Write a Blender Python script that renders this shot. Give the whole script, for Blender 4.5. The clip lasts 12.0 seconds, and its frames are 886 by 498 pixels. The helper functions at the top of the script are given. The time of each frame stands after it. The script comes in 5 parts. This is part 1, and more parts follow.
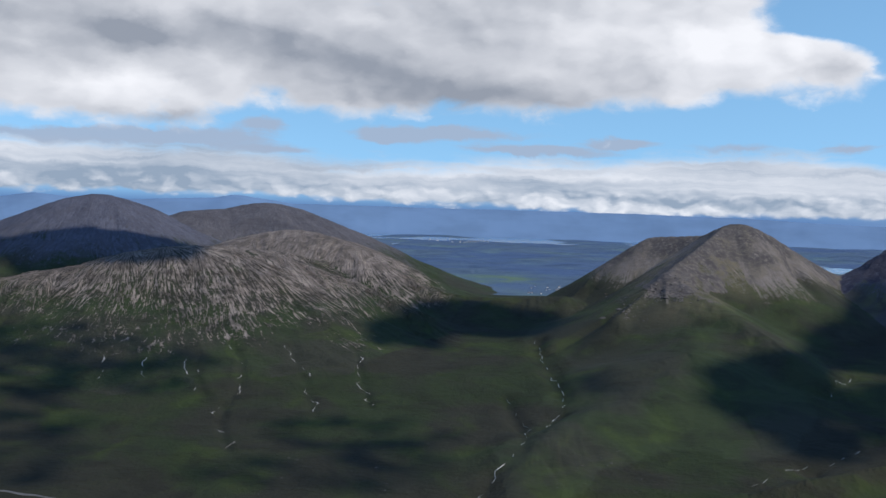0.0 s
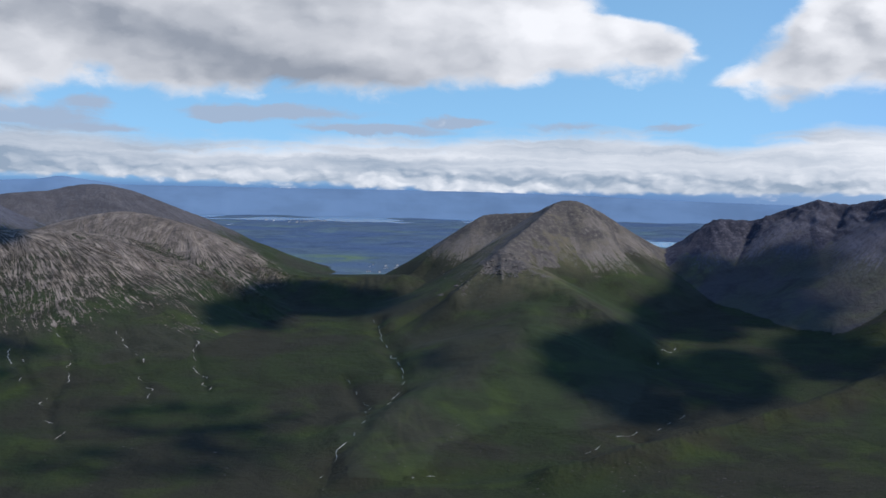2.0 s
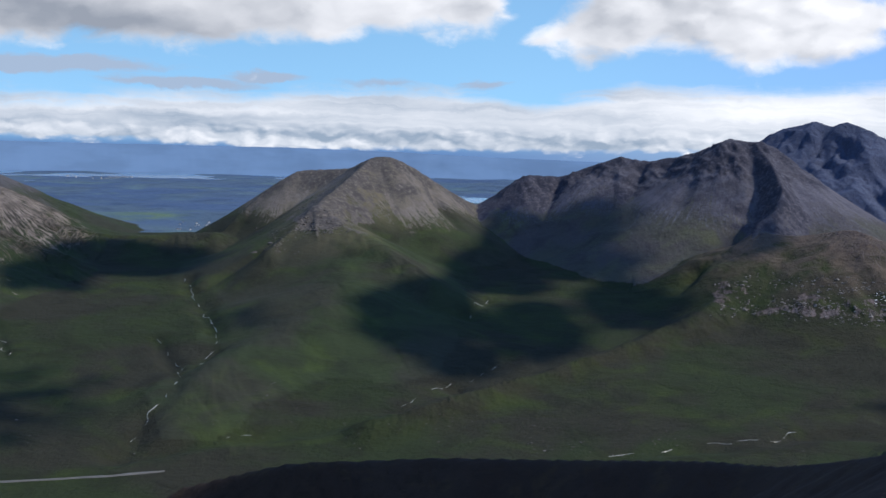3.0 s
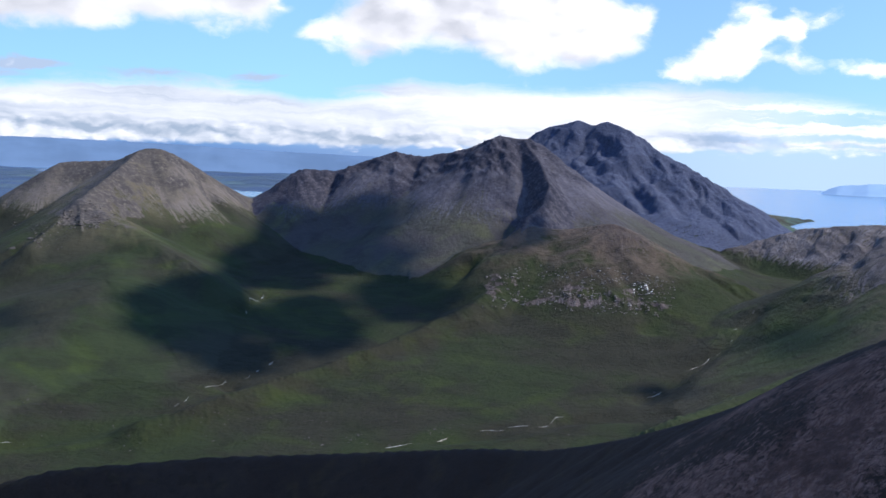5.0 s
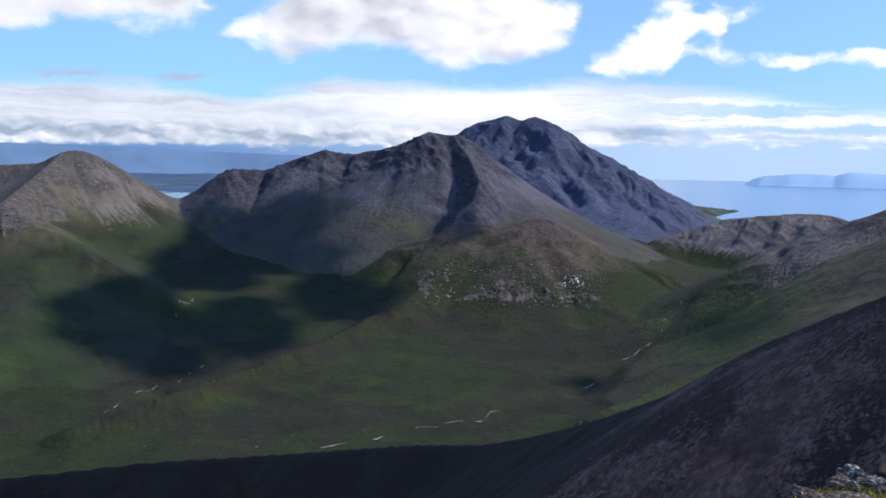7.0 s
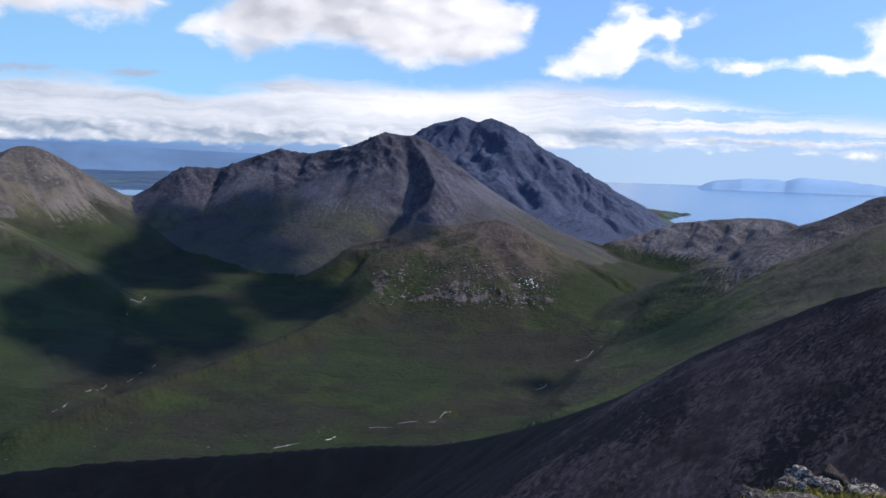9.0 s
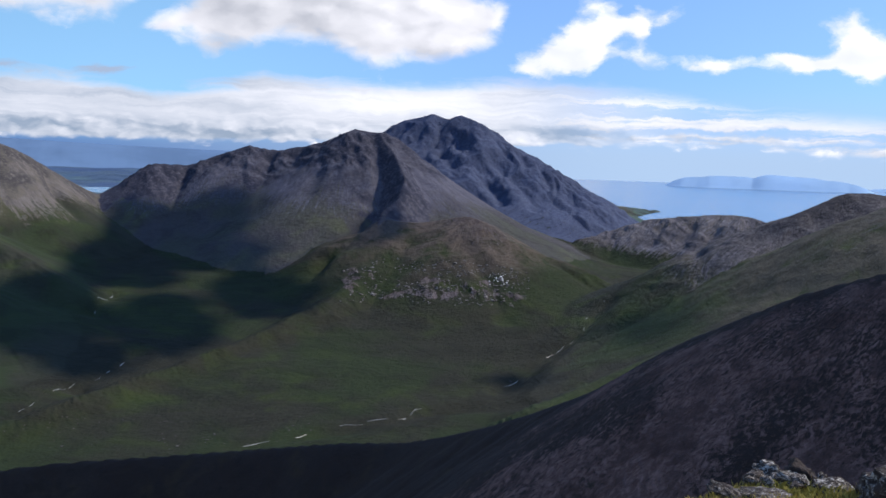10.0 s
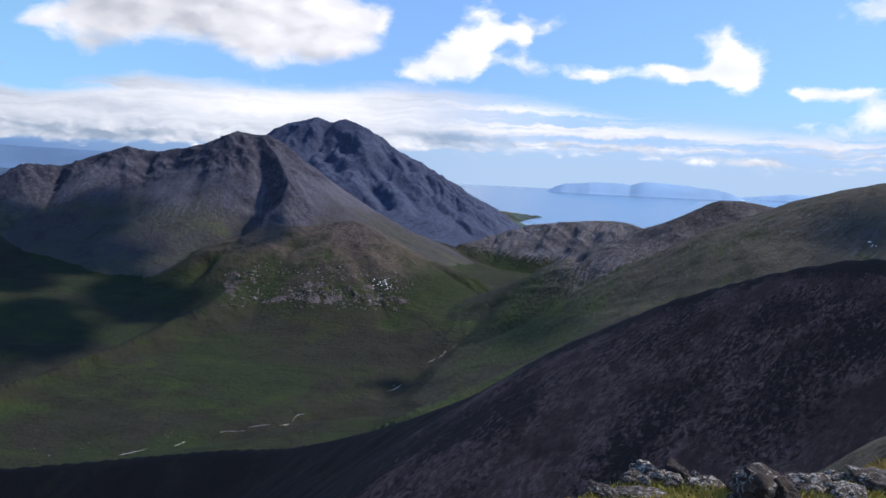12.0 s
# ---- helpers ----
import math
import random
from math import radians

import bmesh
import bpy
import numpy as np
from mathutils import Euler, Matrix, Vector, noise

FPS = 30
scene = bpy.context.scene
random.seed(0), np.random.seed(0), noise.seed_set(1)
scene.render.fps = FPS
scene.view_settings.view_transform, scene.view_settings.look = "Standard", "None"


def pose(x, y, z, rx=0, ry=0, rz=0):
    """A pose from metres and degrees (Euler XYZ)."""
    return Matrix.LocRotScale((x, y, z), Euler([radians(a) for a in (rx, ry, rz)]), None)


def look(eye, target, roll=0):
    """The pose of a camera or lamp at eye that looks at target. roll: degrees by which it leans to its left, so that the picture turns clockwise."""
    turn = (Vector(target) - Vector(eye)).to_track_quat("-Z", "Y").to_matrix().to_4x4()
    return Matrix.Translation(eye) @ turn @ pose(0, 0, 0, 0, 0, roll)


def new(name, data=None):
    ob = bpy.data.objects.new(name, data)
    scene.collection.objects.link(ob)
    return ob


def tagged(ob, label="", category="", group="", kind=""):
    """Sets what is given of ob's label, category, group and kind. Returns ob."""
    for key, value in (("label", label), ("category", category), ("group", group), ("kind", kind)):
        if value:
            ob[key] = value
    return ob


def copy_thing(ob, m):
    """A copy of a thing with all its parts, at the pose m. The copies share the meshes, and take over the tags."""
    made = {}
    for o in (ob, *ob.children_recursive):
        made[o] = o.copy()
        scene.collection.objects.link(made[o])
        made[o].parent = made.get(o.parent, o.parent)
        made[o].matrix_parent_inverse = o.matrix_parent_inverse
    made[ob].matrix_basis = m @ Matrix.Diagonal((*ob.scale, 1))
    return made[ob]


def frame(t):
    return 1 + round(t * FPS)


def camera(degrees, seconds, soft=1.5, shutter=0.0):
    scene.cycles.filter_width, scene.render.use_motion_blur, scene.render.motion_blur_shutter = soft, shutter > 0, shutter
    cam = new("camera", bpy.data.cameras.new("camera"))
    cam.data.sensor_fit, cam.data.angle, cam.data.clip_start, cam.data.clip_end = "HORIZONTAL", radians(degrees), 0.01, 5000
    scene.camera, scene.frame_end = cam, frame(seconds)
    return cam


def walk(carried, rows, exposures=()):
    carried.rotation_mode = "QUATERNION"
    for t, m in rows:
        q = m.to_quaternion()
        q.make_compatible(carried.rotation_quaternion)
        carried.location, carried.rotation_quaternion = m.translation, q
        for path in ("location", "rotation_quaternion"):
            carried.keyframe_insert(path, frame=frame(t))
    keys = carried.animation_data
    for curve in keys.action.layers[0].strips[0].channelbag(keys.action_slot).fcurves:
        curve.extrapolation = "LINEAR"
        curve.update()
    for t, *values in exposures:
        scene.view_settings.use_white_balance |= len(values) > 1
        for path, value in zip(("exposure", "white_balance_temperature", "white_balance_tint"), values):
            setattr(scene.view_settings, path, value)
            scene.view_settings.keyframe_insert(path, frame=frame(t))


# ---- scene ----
EYE = 85.0            # height of the eye over the sea
cam = camera(44.8, 12.0)

# seconds, bearing to the right of ahead, pitch, lean, in degrees: a hand-held pan from a summit
PAN = [
    (0.0, 0.0, -1.84, 1.74),
    (0.5, 0.83, -2.29, 2.09),
    (1.0, 2.55, -2.53, 1.33),
    (1.5, 5.1, -3.21, 2.36),
    (2.0, 8.66, -2.75, 1.14),
    (2.5, 13.82, -3.61, 1.16),
    (3.0, 18.58, -4.87, 1.31),
    (3.5, 23.2, -6.22, 1.68),
    (3.7, 24.2, -6.49, 1.55),
    (5.3, 31.91, -4.73, 1.89),
    (5.5, 32.87, -5.84, 2.04),
    (6.0, 34.04, -5.05, 2.24),
    (6.5, 33.12, -5.95, 1.36),
    (7.0, 34.17, -4.91, 1.06),
    (7.2, 35.05, -5.17, 1.08),
    (8.8, 36.37, -5.09, 1.26),
    (9.0, 36.56, -4.82, 1.8),
    (9.5, 36.47, -4.69, 1.84),
    (10.0, 38.16, -4.92, 1.83),
    (10.5, 39.76, -4.25, 2.21),
    (11.0, 40.95, -4.44, 2.11),
    (11.5, 43.5, -4.61, 2.6),
    (12.0, 44.35, -4.46, 2.57),
]


def ahead(bearing, pitch):
    b, p = radians(bearing), radians(pitch)
    return Vector((math.sin(b) * math.cos(p), math.cos(b) * math.cos(p), math.sin(p)))


HERE = Vector((0, 0, EYE))
walk(cam, [(t, look(HERE, HERE + ahead(bearing, pitch), lean)) for t, bearing, pitch, lean in PAN], [(0.0, -0.06, 6150, 11), (2.6, -0.04, 6150, 11), (3.1, 0.12, 6150, 11), (3.5, 0.4, 6150, 12), (5.5, 0.36, 6150, 14), (7.0, 0.24, 6150, 14), (9.5, 0.1, 6150, 14), (12.0, 0.08, 6150, 14)])


# ---------------------------------------------------------------- sky, sun
SUN_BEARING, SUN_HEIGHT = 112.0, 43.0

world = bpy.data.worlds.new("sky")
scene.world = world
world.use_nodes = True


class Graph:
    """Short hand for a node tree."""

    def __init__(self, tree):
        self.tree = tree
        tree.nodes.clear()

    def node(self, kind, **sets):
        n = self.tree.nodes.new(kind)
        for key, value in sets.items():
            if key == "operation":
                n.operation = value
            elif key == "blend":
                n.data_type, n.blend_type = "RGBA", value
            elif key == "noise_dimensions":
                n.noise_dimensions = value
            elif key == "attribute_name":
                n.attribute_name = value
        return n

    def put(self, socket, value):
        if isinstance(value, bpy.types.NodeSocket):
            self.tree.links.new(value, socket)
        elif value is not None:
            socket.default_value = value

    def math(self, op, a, b=None, c=None, clamp=False):
        n = self.node("ShaderNodeMath", operation=op)
        n.use_clamp = clamp
        for socket, value in zip(n.inputs, (a, b, c)):
            self.put(socket, value)
        return n.outputs[0]

    def vmath(self, op, a, b=None):
        n = self.node("ShaderNodeVectorMath", operation=op)
        self.put(n.inputs[0], a)
        self.put(n.inputs[1], b)
        return n.outputs[0]

    def span(self, x, a, b, c=0.0, d=1.0, smooth=True):
        n = self.node("ShaderNodeMapRange")
        n.interpolation_type = "SMOOTHSTEP" if smooth else "LINEAR"
        for socket, value in zip(n.inputs, (x, a, b, c, d)):
            self.put(socket, value)
        return n.outputs[0]

    def mix(self, f, a, b, blend="MIX"):
        n = self.node("ShaderNodeMix", blend=blend)
        self.put(n.inputs[0], f)
        for socket, value in ((n.inputs[6], a), (n.inputs[7], b)):
            self.put(socket, (*value, 1) if isinstance(value, tuple) and len(value) == 3 else value)
        return n.outputs[2]

    def noise(self, at, scale, detail=4.0, rough=0.55, warp=0.0):
        n = self.node("ShaderNodeTexNoise")
        self.put(n.inputs["Vector"], at)
        for key, value in (("Scale", scale), ("Detail", detail), ("Roughness", rough), ("Distortion", warp)):
            n.inputs[key].default_value = value
        return n.outputs[0]

    def join(self, x, y, z=0.0):
        n = self.node("ShaderNodeCombineXYZ")
        for socket, value in zip(n.inputs, (x, y, z)):
            self.put(socket, value)
        return n.outputs[0]

    def split(self, v):
        n = self.node("ShaderNodeSeparateXYZ")
        self.put(n.inputs[0], v)
        return n.outputs


g = Graph(world.node_tree)
way = g.vmath("NORMALIZE", g.node("ShaderNodeTexCoord").outputs["Generated"])
wx, wy, wz = g.split(way)
bearing = g.math("MULTIPLY", g.math("ARCTAN2", wx, wy), 57.2958)
height = g.math("MULTIPLY", g.math("ARCSINE", wz), 57.2958)
sky = g.node("ShaderNodeTexSky")
sky.sky_type, sky.sun_disc = "NISHITA", False
sky.sun_elevation, sky.sun_rotation = radians(SUN_HEIGHT), radians(SUN_BEARING)
sky.air_density, sky.dust_density, sky.ozone_density = 1.0, 0.3, 2.0
g.put(sky.inputs[0], g.vmath("ADD", way, (0.0, 0.0, 0.22)))

def drift(az, el, scale_az, scale_el, seed, detail, rough, shift=(0.0, 0.0)):
    """Noise over the sky, in lumps of the given widths."""
    at = g.join(g.math("MULTIPLY_ADD", az, scale_az, shift[0] * scale_az), g.math("MULTIPLY_ADD", el, scale_el, shift[1] * scale_el), seed)
    return g.noise(at, 1.0, detail, rough, 0.0)


def billow(az, el, scale_az, scale_el, seed, shift=(0.0, 0.0)):
    """Round heaped lumps, 1 at the heart of each."""
    n = g.node("ShaderNodeTexVoronoi")
    n.feature = "SMOOTH_F1"
    at = g.join(g.math("MULTIPLY_ADD", az, scale_az, shift[0] * scale_az), g.math("MULTIPLY_ADD", el, scale_el, shift[1] * scale_el), seed)
    g.put(n.inputs["Vector"], at)
    for key, value in (("Scale", 1.0), ("Detail", 1.6), ("Roughness", 0.4), ("Lacunarity", 2.3), ("Smoothness", 0.6)):
        n.inputs[key].default_value = value
    return g.math("SUBTRACT", 1.0, n.outputs["Distance"])


def curve(x, stops):
    """A value that follows the given stops (x, value)."""
    ramp = g.node("ShaderNodeValToRGB")
    lo, hi = stops[0][0], stops[-1][0]
    least = min(v for _, v in stops)
    most = max(v for _, v in stops)
    band = ramp.color_ramp
    while len(band.elements) < len(stops):
        band.elements.new(1.0)
    for e, (at, v) in zip(band.elements, stops):
        e.position = (at - lo) / (hi - lo)
        share = (v - least) / (most - least)
        e.color = (share, share, share, 1)
    g.put(ramp.inputs[0], g.span(x, lo, hi, 0.0, 1.0, False))
    return g.math("MULTIPLY_ADD", ramp.outputs[0], most - least, least)


def heap(blobs, az_at, el_at):
    """Soft ovals added up: bearing, height, half width, half depth, weight."""
    total = None
    for az, el, wide, deep, weight in blobs:
        u = g.math("MULTIPLY_ADD", az_at, 1 / wide, -az / wide)
        v = g.math("MULTIPLY_ADD", el_at, 1 / deep, -el / deep)
        one = g.math("MULTIPLY", g.math("EXPONENT", g.math("MULTIPLY", g.math("MULTIPLY_ADD", u, u, g.math("MULTIPLY", v, v)), -1.0)), weight)
        total = one if total is None else g.math("ADD", total, one)
    return total


stir_az = g.math("SUBTRACT", drift(bearing, height, 0.35, 0.6, 1.7, 6, 0.6), 0.5)
stir_el = g.math("SUBTRACT", drift(bearing, height, 0.35, 0.6, 5.9, 6, 0.6), 0.5)
az_w = g.math("MULTIPLY_ADD", stir_az, 2.6, bearing)
el_w = g.math("MULTIPLY_ADD", stir_el, 1.3, height)
ragged = drift(az_w, el_w, 0.4, 0.62, 3.1, 8, 0.57)
broad = drift(az_w, el_w, 0.12, 0.3, 7.7, 4, 0.5)
lumps = billow(az_w, el_w, 0.26, 0.46, 2.4)
lumps_sunward = billow(az_w, el_w, 0.26, 0.46, 2.4, (0.8, 0.45))
puffs = billow(az_w, el_w, 0.6, 1.3, 8.0)
puffs_sunward = billow(az_w, el_w, 0.6, 1.3, 8.0, (0.25, 0.2))
layers = drift(bearing, el_w, 0.06, 1.7, 11.0, 6, 0.6)
frayed = g.math("MULTIPLY_ADD", g.math("SUBTRACT", ragged, 0.5), 2.0, g.math("MULTIPLY", g.math("SUBTRACT", lumps, 0.55), 1.0))

# the grey sheet of cloud ahead: its foot by bearing, its end by height
CANOPY_FOOT = [(-60, 3.8), (-22.5, 3.8), (-14.4, 4.05), (-11.6, 4.35), (-10.4, 5.2), (-8.7, 5.35), (-7.5, 4.75), (-4.2, 4.7), (1.8, 5.15), (4.8, 4.9), (6.3, 4.85), (9.2, 5.45), (14.9, 5.9), (18.2, 6.2), (24.0, 6.2)]
CANOPY_END = [(4.0, 20.2), (6.0, 20.8), (6.6, 21.4), (7.4, 22.2), (8.2, 22.2), (9.0, 20.8), (9.7, 17.6), (12.0, 17.0), (20.0, 20.0)]
canopy = g.math("MINIMUM", g.math("SUBTRACT", height, curve(bearing, CANOPY_FOOT)), g.math("MULTIPLY", g.math("SUBTRACT", curve(height, CANOPY_END), bearing), 0.6))
# the heaped white cloud beside it
HEAP_FOOT = [(18.0, 6.2), (21.9, 5.75), (24.8, 5.3), (25.4, 4.9), (26.7, 4.95), (29.2, 5.25), (32.8, 5.0), (35.0, 4.75), (37.2, 4.45), (38.9, 4.9), (41.2, 5.9), (44.0, 7.5)]
HEAP_LEFT = [(4.0, 22.0), (6.0, 22.0), (7.4, 23.5), (8.3, 24.7), (10.0, 26.0), (20.0, 30.0)]
HEAP_RIGHT = [(4.0, 38.0), (4.9, 39.2), (5.9, 41.2), (7.4, 41.5), (8.2, 40.6), (12.0, 38.0), (20.0, 34.0)]
heaped = g.math("MINIMUM", g.math("SUBTRACT", height, curve(bearing, HEAP_FOOT)), g.math("MULTIPLY", g.math("MINIMUM", g.math("SUBTRACT", bearing, curve(height, HEAP_LEFT)), g.math("SUBTRACT", curve(height, HEAP_RIGHT), bearing)), 0.6))
sheet_of = g.math("ADD", g.math("MINIMUM", g.math("MAXIMUM", canopy, heaped), g.math("MULTIPLY", g.math("SUBTRACT", 14.5, height), 0.4)), frayed)
cover_sheet = g.span(sheet_of, -0.25, 0.75)
# small puffs over the sea, and flat wisps under the sheet: bearing, height, half width, half depth, weight
PUFFS = [
    (44.2, 5.5, 1.96, 1.12, 1.0), (45.6, 6.5, 1.26, 0.98, 0.95), (42.5, 4.7, 1.82, 0.56, 0.8), (46.3, 7.9, 1.26, 0.7, 0.7), (47.6, 7.0, 1.12, 0.49, 0.7), (48.3, 7.2, 0.56, 0.98, 0.65),
    (49.5, 7.7, 0.7, 0.7, 0.5), (47.8, 5.5, 3.08, 0.98, 0.42), (52.0, 5.15, 1.82, 0.53, 0.75), (55.3, 5.3, 1.68, 0.59, 0.8), (58.7, 6.2, 1.54, 1.05, 1.1), (59.6, 5.1, 1.05, 0.84, 1.0),
    (57.3, 5.1, 1.26, 0.35, 0.8), (62.3, 4.1, 0.98, 0.7, 0.8), (63.8, 4.45, 1.26, 0.39, 0.75), (65.2, 4.55, 0.84, 0.35, 0.7), (64.5, 2.75, 0.98, 0.56, 0.8), (66.1, 3.4, 1.12, 0.7, 0.85),
    (65.8, 8.6, 2.24, 0.84, 0.8),
]
WISPS = [
    (-0.8, 4.3, 3.45, 0.41, 1.04), (-3.2, 3.98, 1.49, 0.35, 0.99), (4.8, 3.5, 3.68, 0.29, 0.99), (9.3, 4.0, 2.07, 0.25, 0.94), (-9.8, 4.5, 1.38, 0.46, 0.88), (-13.0, 3.7, 4.6, 0.38, 0.94),
    (-9.2, 3.15, 2.53, 0.26, 0.88), (20.7, 3.85, 1.61, 0.29, 0.77), (-19.0, 3.4, 6.9, 0.43, 0.77), (15.5, 3.8, 2.88, 0.22, 0.66),
]
small = g.math("ADD", heap(PUFFS, az_w, el_w), g.math("MULTIPLY", g.math("ADD", g.math("SUBTRACT", ragged, 0.5), g.math("MULTIPLY", g.math("SUBTRACT", lumps, 0.6), 0.3)), 1.7))
# broken cloud over the rest of the sky
small = g.math("ADD", small, g.math("MULTIPLY", g.span(height, 13.0, 18.0), 0.2))
cover_small = g.span(small, 0.16, 0.74)
cover_wisp = g.span(g.math("MULTIPLY_ADD", g.math("SUBTRACT", layers, 0.5), 1.0, g.math("MULTIPLY_ADD", g.math("SUBTRACT", ragged, 0.5), 0.7, heap(WISPS, bearing, el_w))), 0.22, 0.7, 0.0, 0.9)

# light and shade of the sheet: bright and dull stretches
TONES = [
    (-2.8, 6.6, 4.0, 1.1, -0.36), (3.0, 6.3, 4.5, 0.9, -0.42), (6.5, 5.7, 2.5, 0.6, -0.22), (-5.5, 8.0, 3.5, 0.9, -0.26), (-14.5, 4.5, 3.0, 0.4, -0.36), (-10.5, 9.0, 5.0, 1.0, -0.3), (-16.2, 8.7, 3.0, 0.7, -0.4),
    (-17.0, 6.0, 6.5, 0.9, 0.26), (13.4, 9.0, 3.2, 1.5, 0.38), (-1.0, 5.1, 3.0, 0.3, 0.16), (17.0, 7.4, 3.0, 1.0, 0.3), (0.5, 10.6, 4.5, 1.2, -0.16), (-20.0, 9.0, 6.0, 2.0, -0.22),
    (25.8, 5.1, 1.6, 0.5, -0.5), (27.6, 6.3, 2.0, 0.9, -0.2), (31.2, 6.3, 2.5, 0.6, -0.24), (35.5, 5.5, 2.5, 0.4, -0.2), (29.0, 7.4, 3.0, 0.6, -0.12), (38.4, 6.6, 2.6, 1.2, 0.24),
]
lit = g.math("MULTIPLY_ADD", g.math("SUBTRACT", lumps, lumps_sunward), g.span(bearing, 12.0, 26.0, 0.4, 0.9), g.span(bearing, 8.0, 26.0, 0.54, 0.64))
lit = g.math("MULTIPLY_ADD", g.math("SUBTRACT", broad, 0.5), 0.9, lit)
lit = g.math("MULTIPLY_ADD", g.math("SUBTRACT", ragged, 0.5), 0.3, lit)
lit = g.math("ADD", lit, heap(TONES, az_w, el_w))
lit = g.math("ADD", lit, g.span(sheet_of, 0.9, 0.1, 0.0, 0.16), clamp=True)
cloud = g.mix(lit, (0.29, 0.315, 0.36), (0.88, 0.87, 0.87))
lit_small = g.math("MULTIPLY_ADD", g.math("SUBTRACT", lumps, lumps_sunward), 0.7, 0.86, clamp=True)
cloud_small = g.mix(lit_small, (0.5, 0.55, 0.63), (0.93, 0.93, 0.93))

# the far bank along the horizon: its crown and foot by bearing
BANK_CROWN = [(-60, 3.4), (-22.5, 3.5), (-13, 3.2), (-8.6, 3.0), (-5.6, 2.75), (0.3, 2.85), (5.4, 3.15), (8, 3.05), (14, 3.65), (18.9, 3.55), (21.9, 3.05), (23.6, 2.9), (26.3, 3.5), (28.3, 4.15), (31, 3.85), (36, 3.7), (40, 4.05), (43, 4.1), (48.8, 3.7), (51.5, 3.3), (54.2, 2.85), (60, 2.5), (90, 2.4)]
BANK_FOOT = [(-60, 0.4), (-22.5, 0.45), (-8.6, 0.55), (-2.6, 0.3), (6, 0.2), (12, 0.1), (24, 0.1), (28, 0.2), (36, 0.5), (42.5, 0.55), (46, 0.43), (50.6, 0.8), (52, 0.5), (54, 0.9), (56.5, 0.4), (62, 0.35), (90, 0.3)]
over_foot = g.math("SUBTRACT", height, g.math("MULTIPLY_ADD", g.math("SUBTRACT", puffs, 0.55), -0.65, curve(bearing, BANK_FOOT)))
under_crown = g.math("SUBTRACT", curve(bearing, BANK_CROWN), g.math("MULTIPLY_ADD", g.math("SUBTRACT", layers, 0.5), 1.6, g.math("MULTIPLY_ADD", g.math("SUBTRACT", ragged, 0.5), 0.8, height)))
bank = g.math("MULTIPLY", g.span(over_foot, -0.12, 0.2), g.span(under_crown, -0.3, 0.7))
# it breaks into bands over the open sea
bands = g.span(g.math("MULTIPLY_ADD", g.math("SUBTRACT", ragged, 0.5), 0.5, layers), 0.36, 0.6)
bank = g.math("MULTIPLY", bank, g.math("MAXIMUM", bands, g.span(bearing, 54.0, 40.0)))
low = g.span(g.math("MULTIPLY_ADD", g.math("SUBTRACT", broad, 0.5), 1.2, height), 1.9, 1.1)
DULL = [(44.8, 1.45, 2.6, 0.42, -0.5), (25.2, 1.0, 4.0, 0.35, -0.36), (14.0, 1.0, 5.0, 0.35, -0.3), (-16.0, 1.6, 9.0, 0.5, -0.3), (3.0, 1.7, 7.0, 0.4, -0.2), (-0.5, 1.0, 2.5, 0.35, 0.22), (48.5, 1.0, 2.0, 0.25, 0.3), (34.0, 2.6, 7.0, 0.7, 0.25), (10.0, 0.6, 8.0, 0.2, 0.25), (52.5, 0.7, 4.0, 0.3, 0.3)]
lit_bank = g.math("MULTIPLY", g.math("SUBTRACT", puffs, puffs_sunward), g.math("MULTIPLY_ADD", low, 0.6, 0.1))
lit_bank = g.math("MULTIPLY_ADD", g.math("SUBTRACT", puffs, 0.55), g.math("MULTIPLY", low, 0.3), lit_bank)
lit_bank = g.math("ADD", lit_bank, g.math("MULTIPLY_ADD", g.math("SUBTRACT", broad, 0.5), 1.1, g.span(bearing, 10.0, 40.0, 0.46, 0.72)))
lit_bank = g.math("MULTIPLY_ADD", g.math("SUBTRACT", layers, 0.5), g.math("MULTIPLY_ADD", low, -0.6, 1.1), lit_bank)
lit_bank = g.math("ADD", lit_bank, heap(DULL, az_w, el_w), clamp=True)
cloud_bank = g.mix(lit_bank, (0.29, 0.36, 0.45), (0.88, 0.88, 0.89))
tint = g.mix(g.span(bearing, 20.0, 45.0), (0.165, 0.195, 0.18), (0.13, 0.15, 0.165))
clear = g.mix(1.0, sky.outputs[0], g.mix(g.span(height, 14.0, 40.0), tint, (0.2, 0.25, 0.29)), "MULTIPLY")
# thick air low over the sea
haze = g.mix(g.span(bearing, 14.0, 50.0), (0.11, 0.21, 0.42), (0.4, 0.54, 0.71))
whole = g.mix(g.span(height, g.span(bearing, 14.0, 50.0, 1.6, 4.5), 0.0), clear, haze)
whole = g.mix(bank, whole, cloud_bank)
whole = g.mix(cover_wisp, whole, (0.36, 0.43, 0.54))
whole = g.mix(cover_small, whole, cloud_small)
whole = g.mix(cover_sheet, whole, cloud)
back = g.node("ShaderNodeBackground")
g.put(back.inputs[0], whole)
back.inputs[1].default_value = 1.12
out = g.node("ShaderNodeOutputWorld")
g.put(out.inputs[0], back.outputs[0])

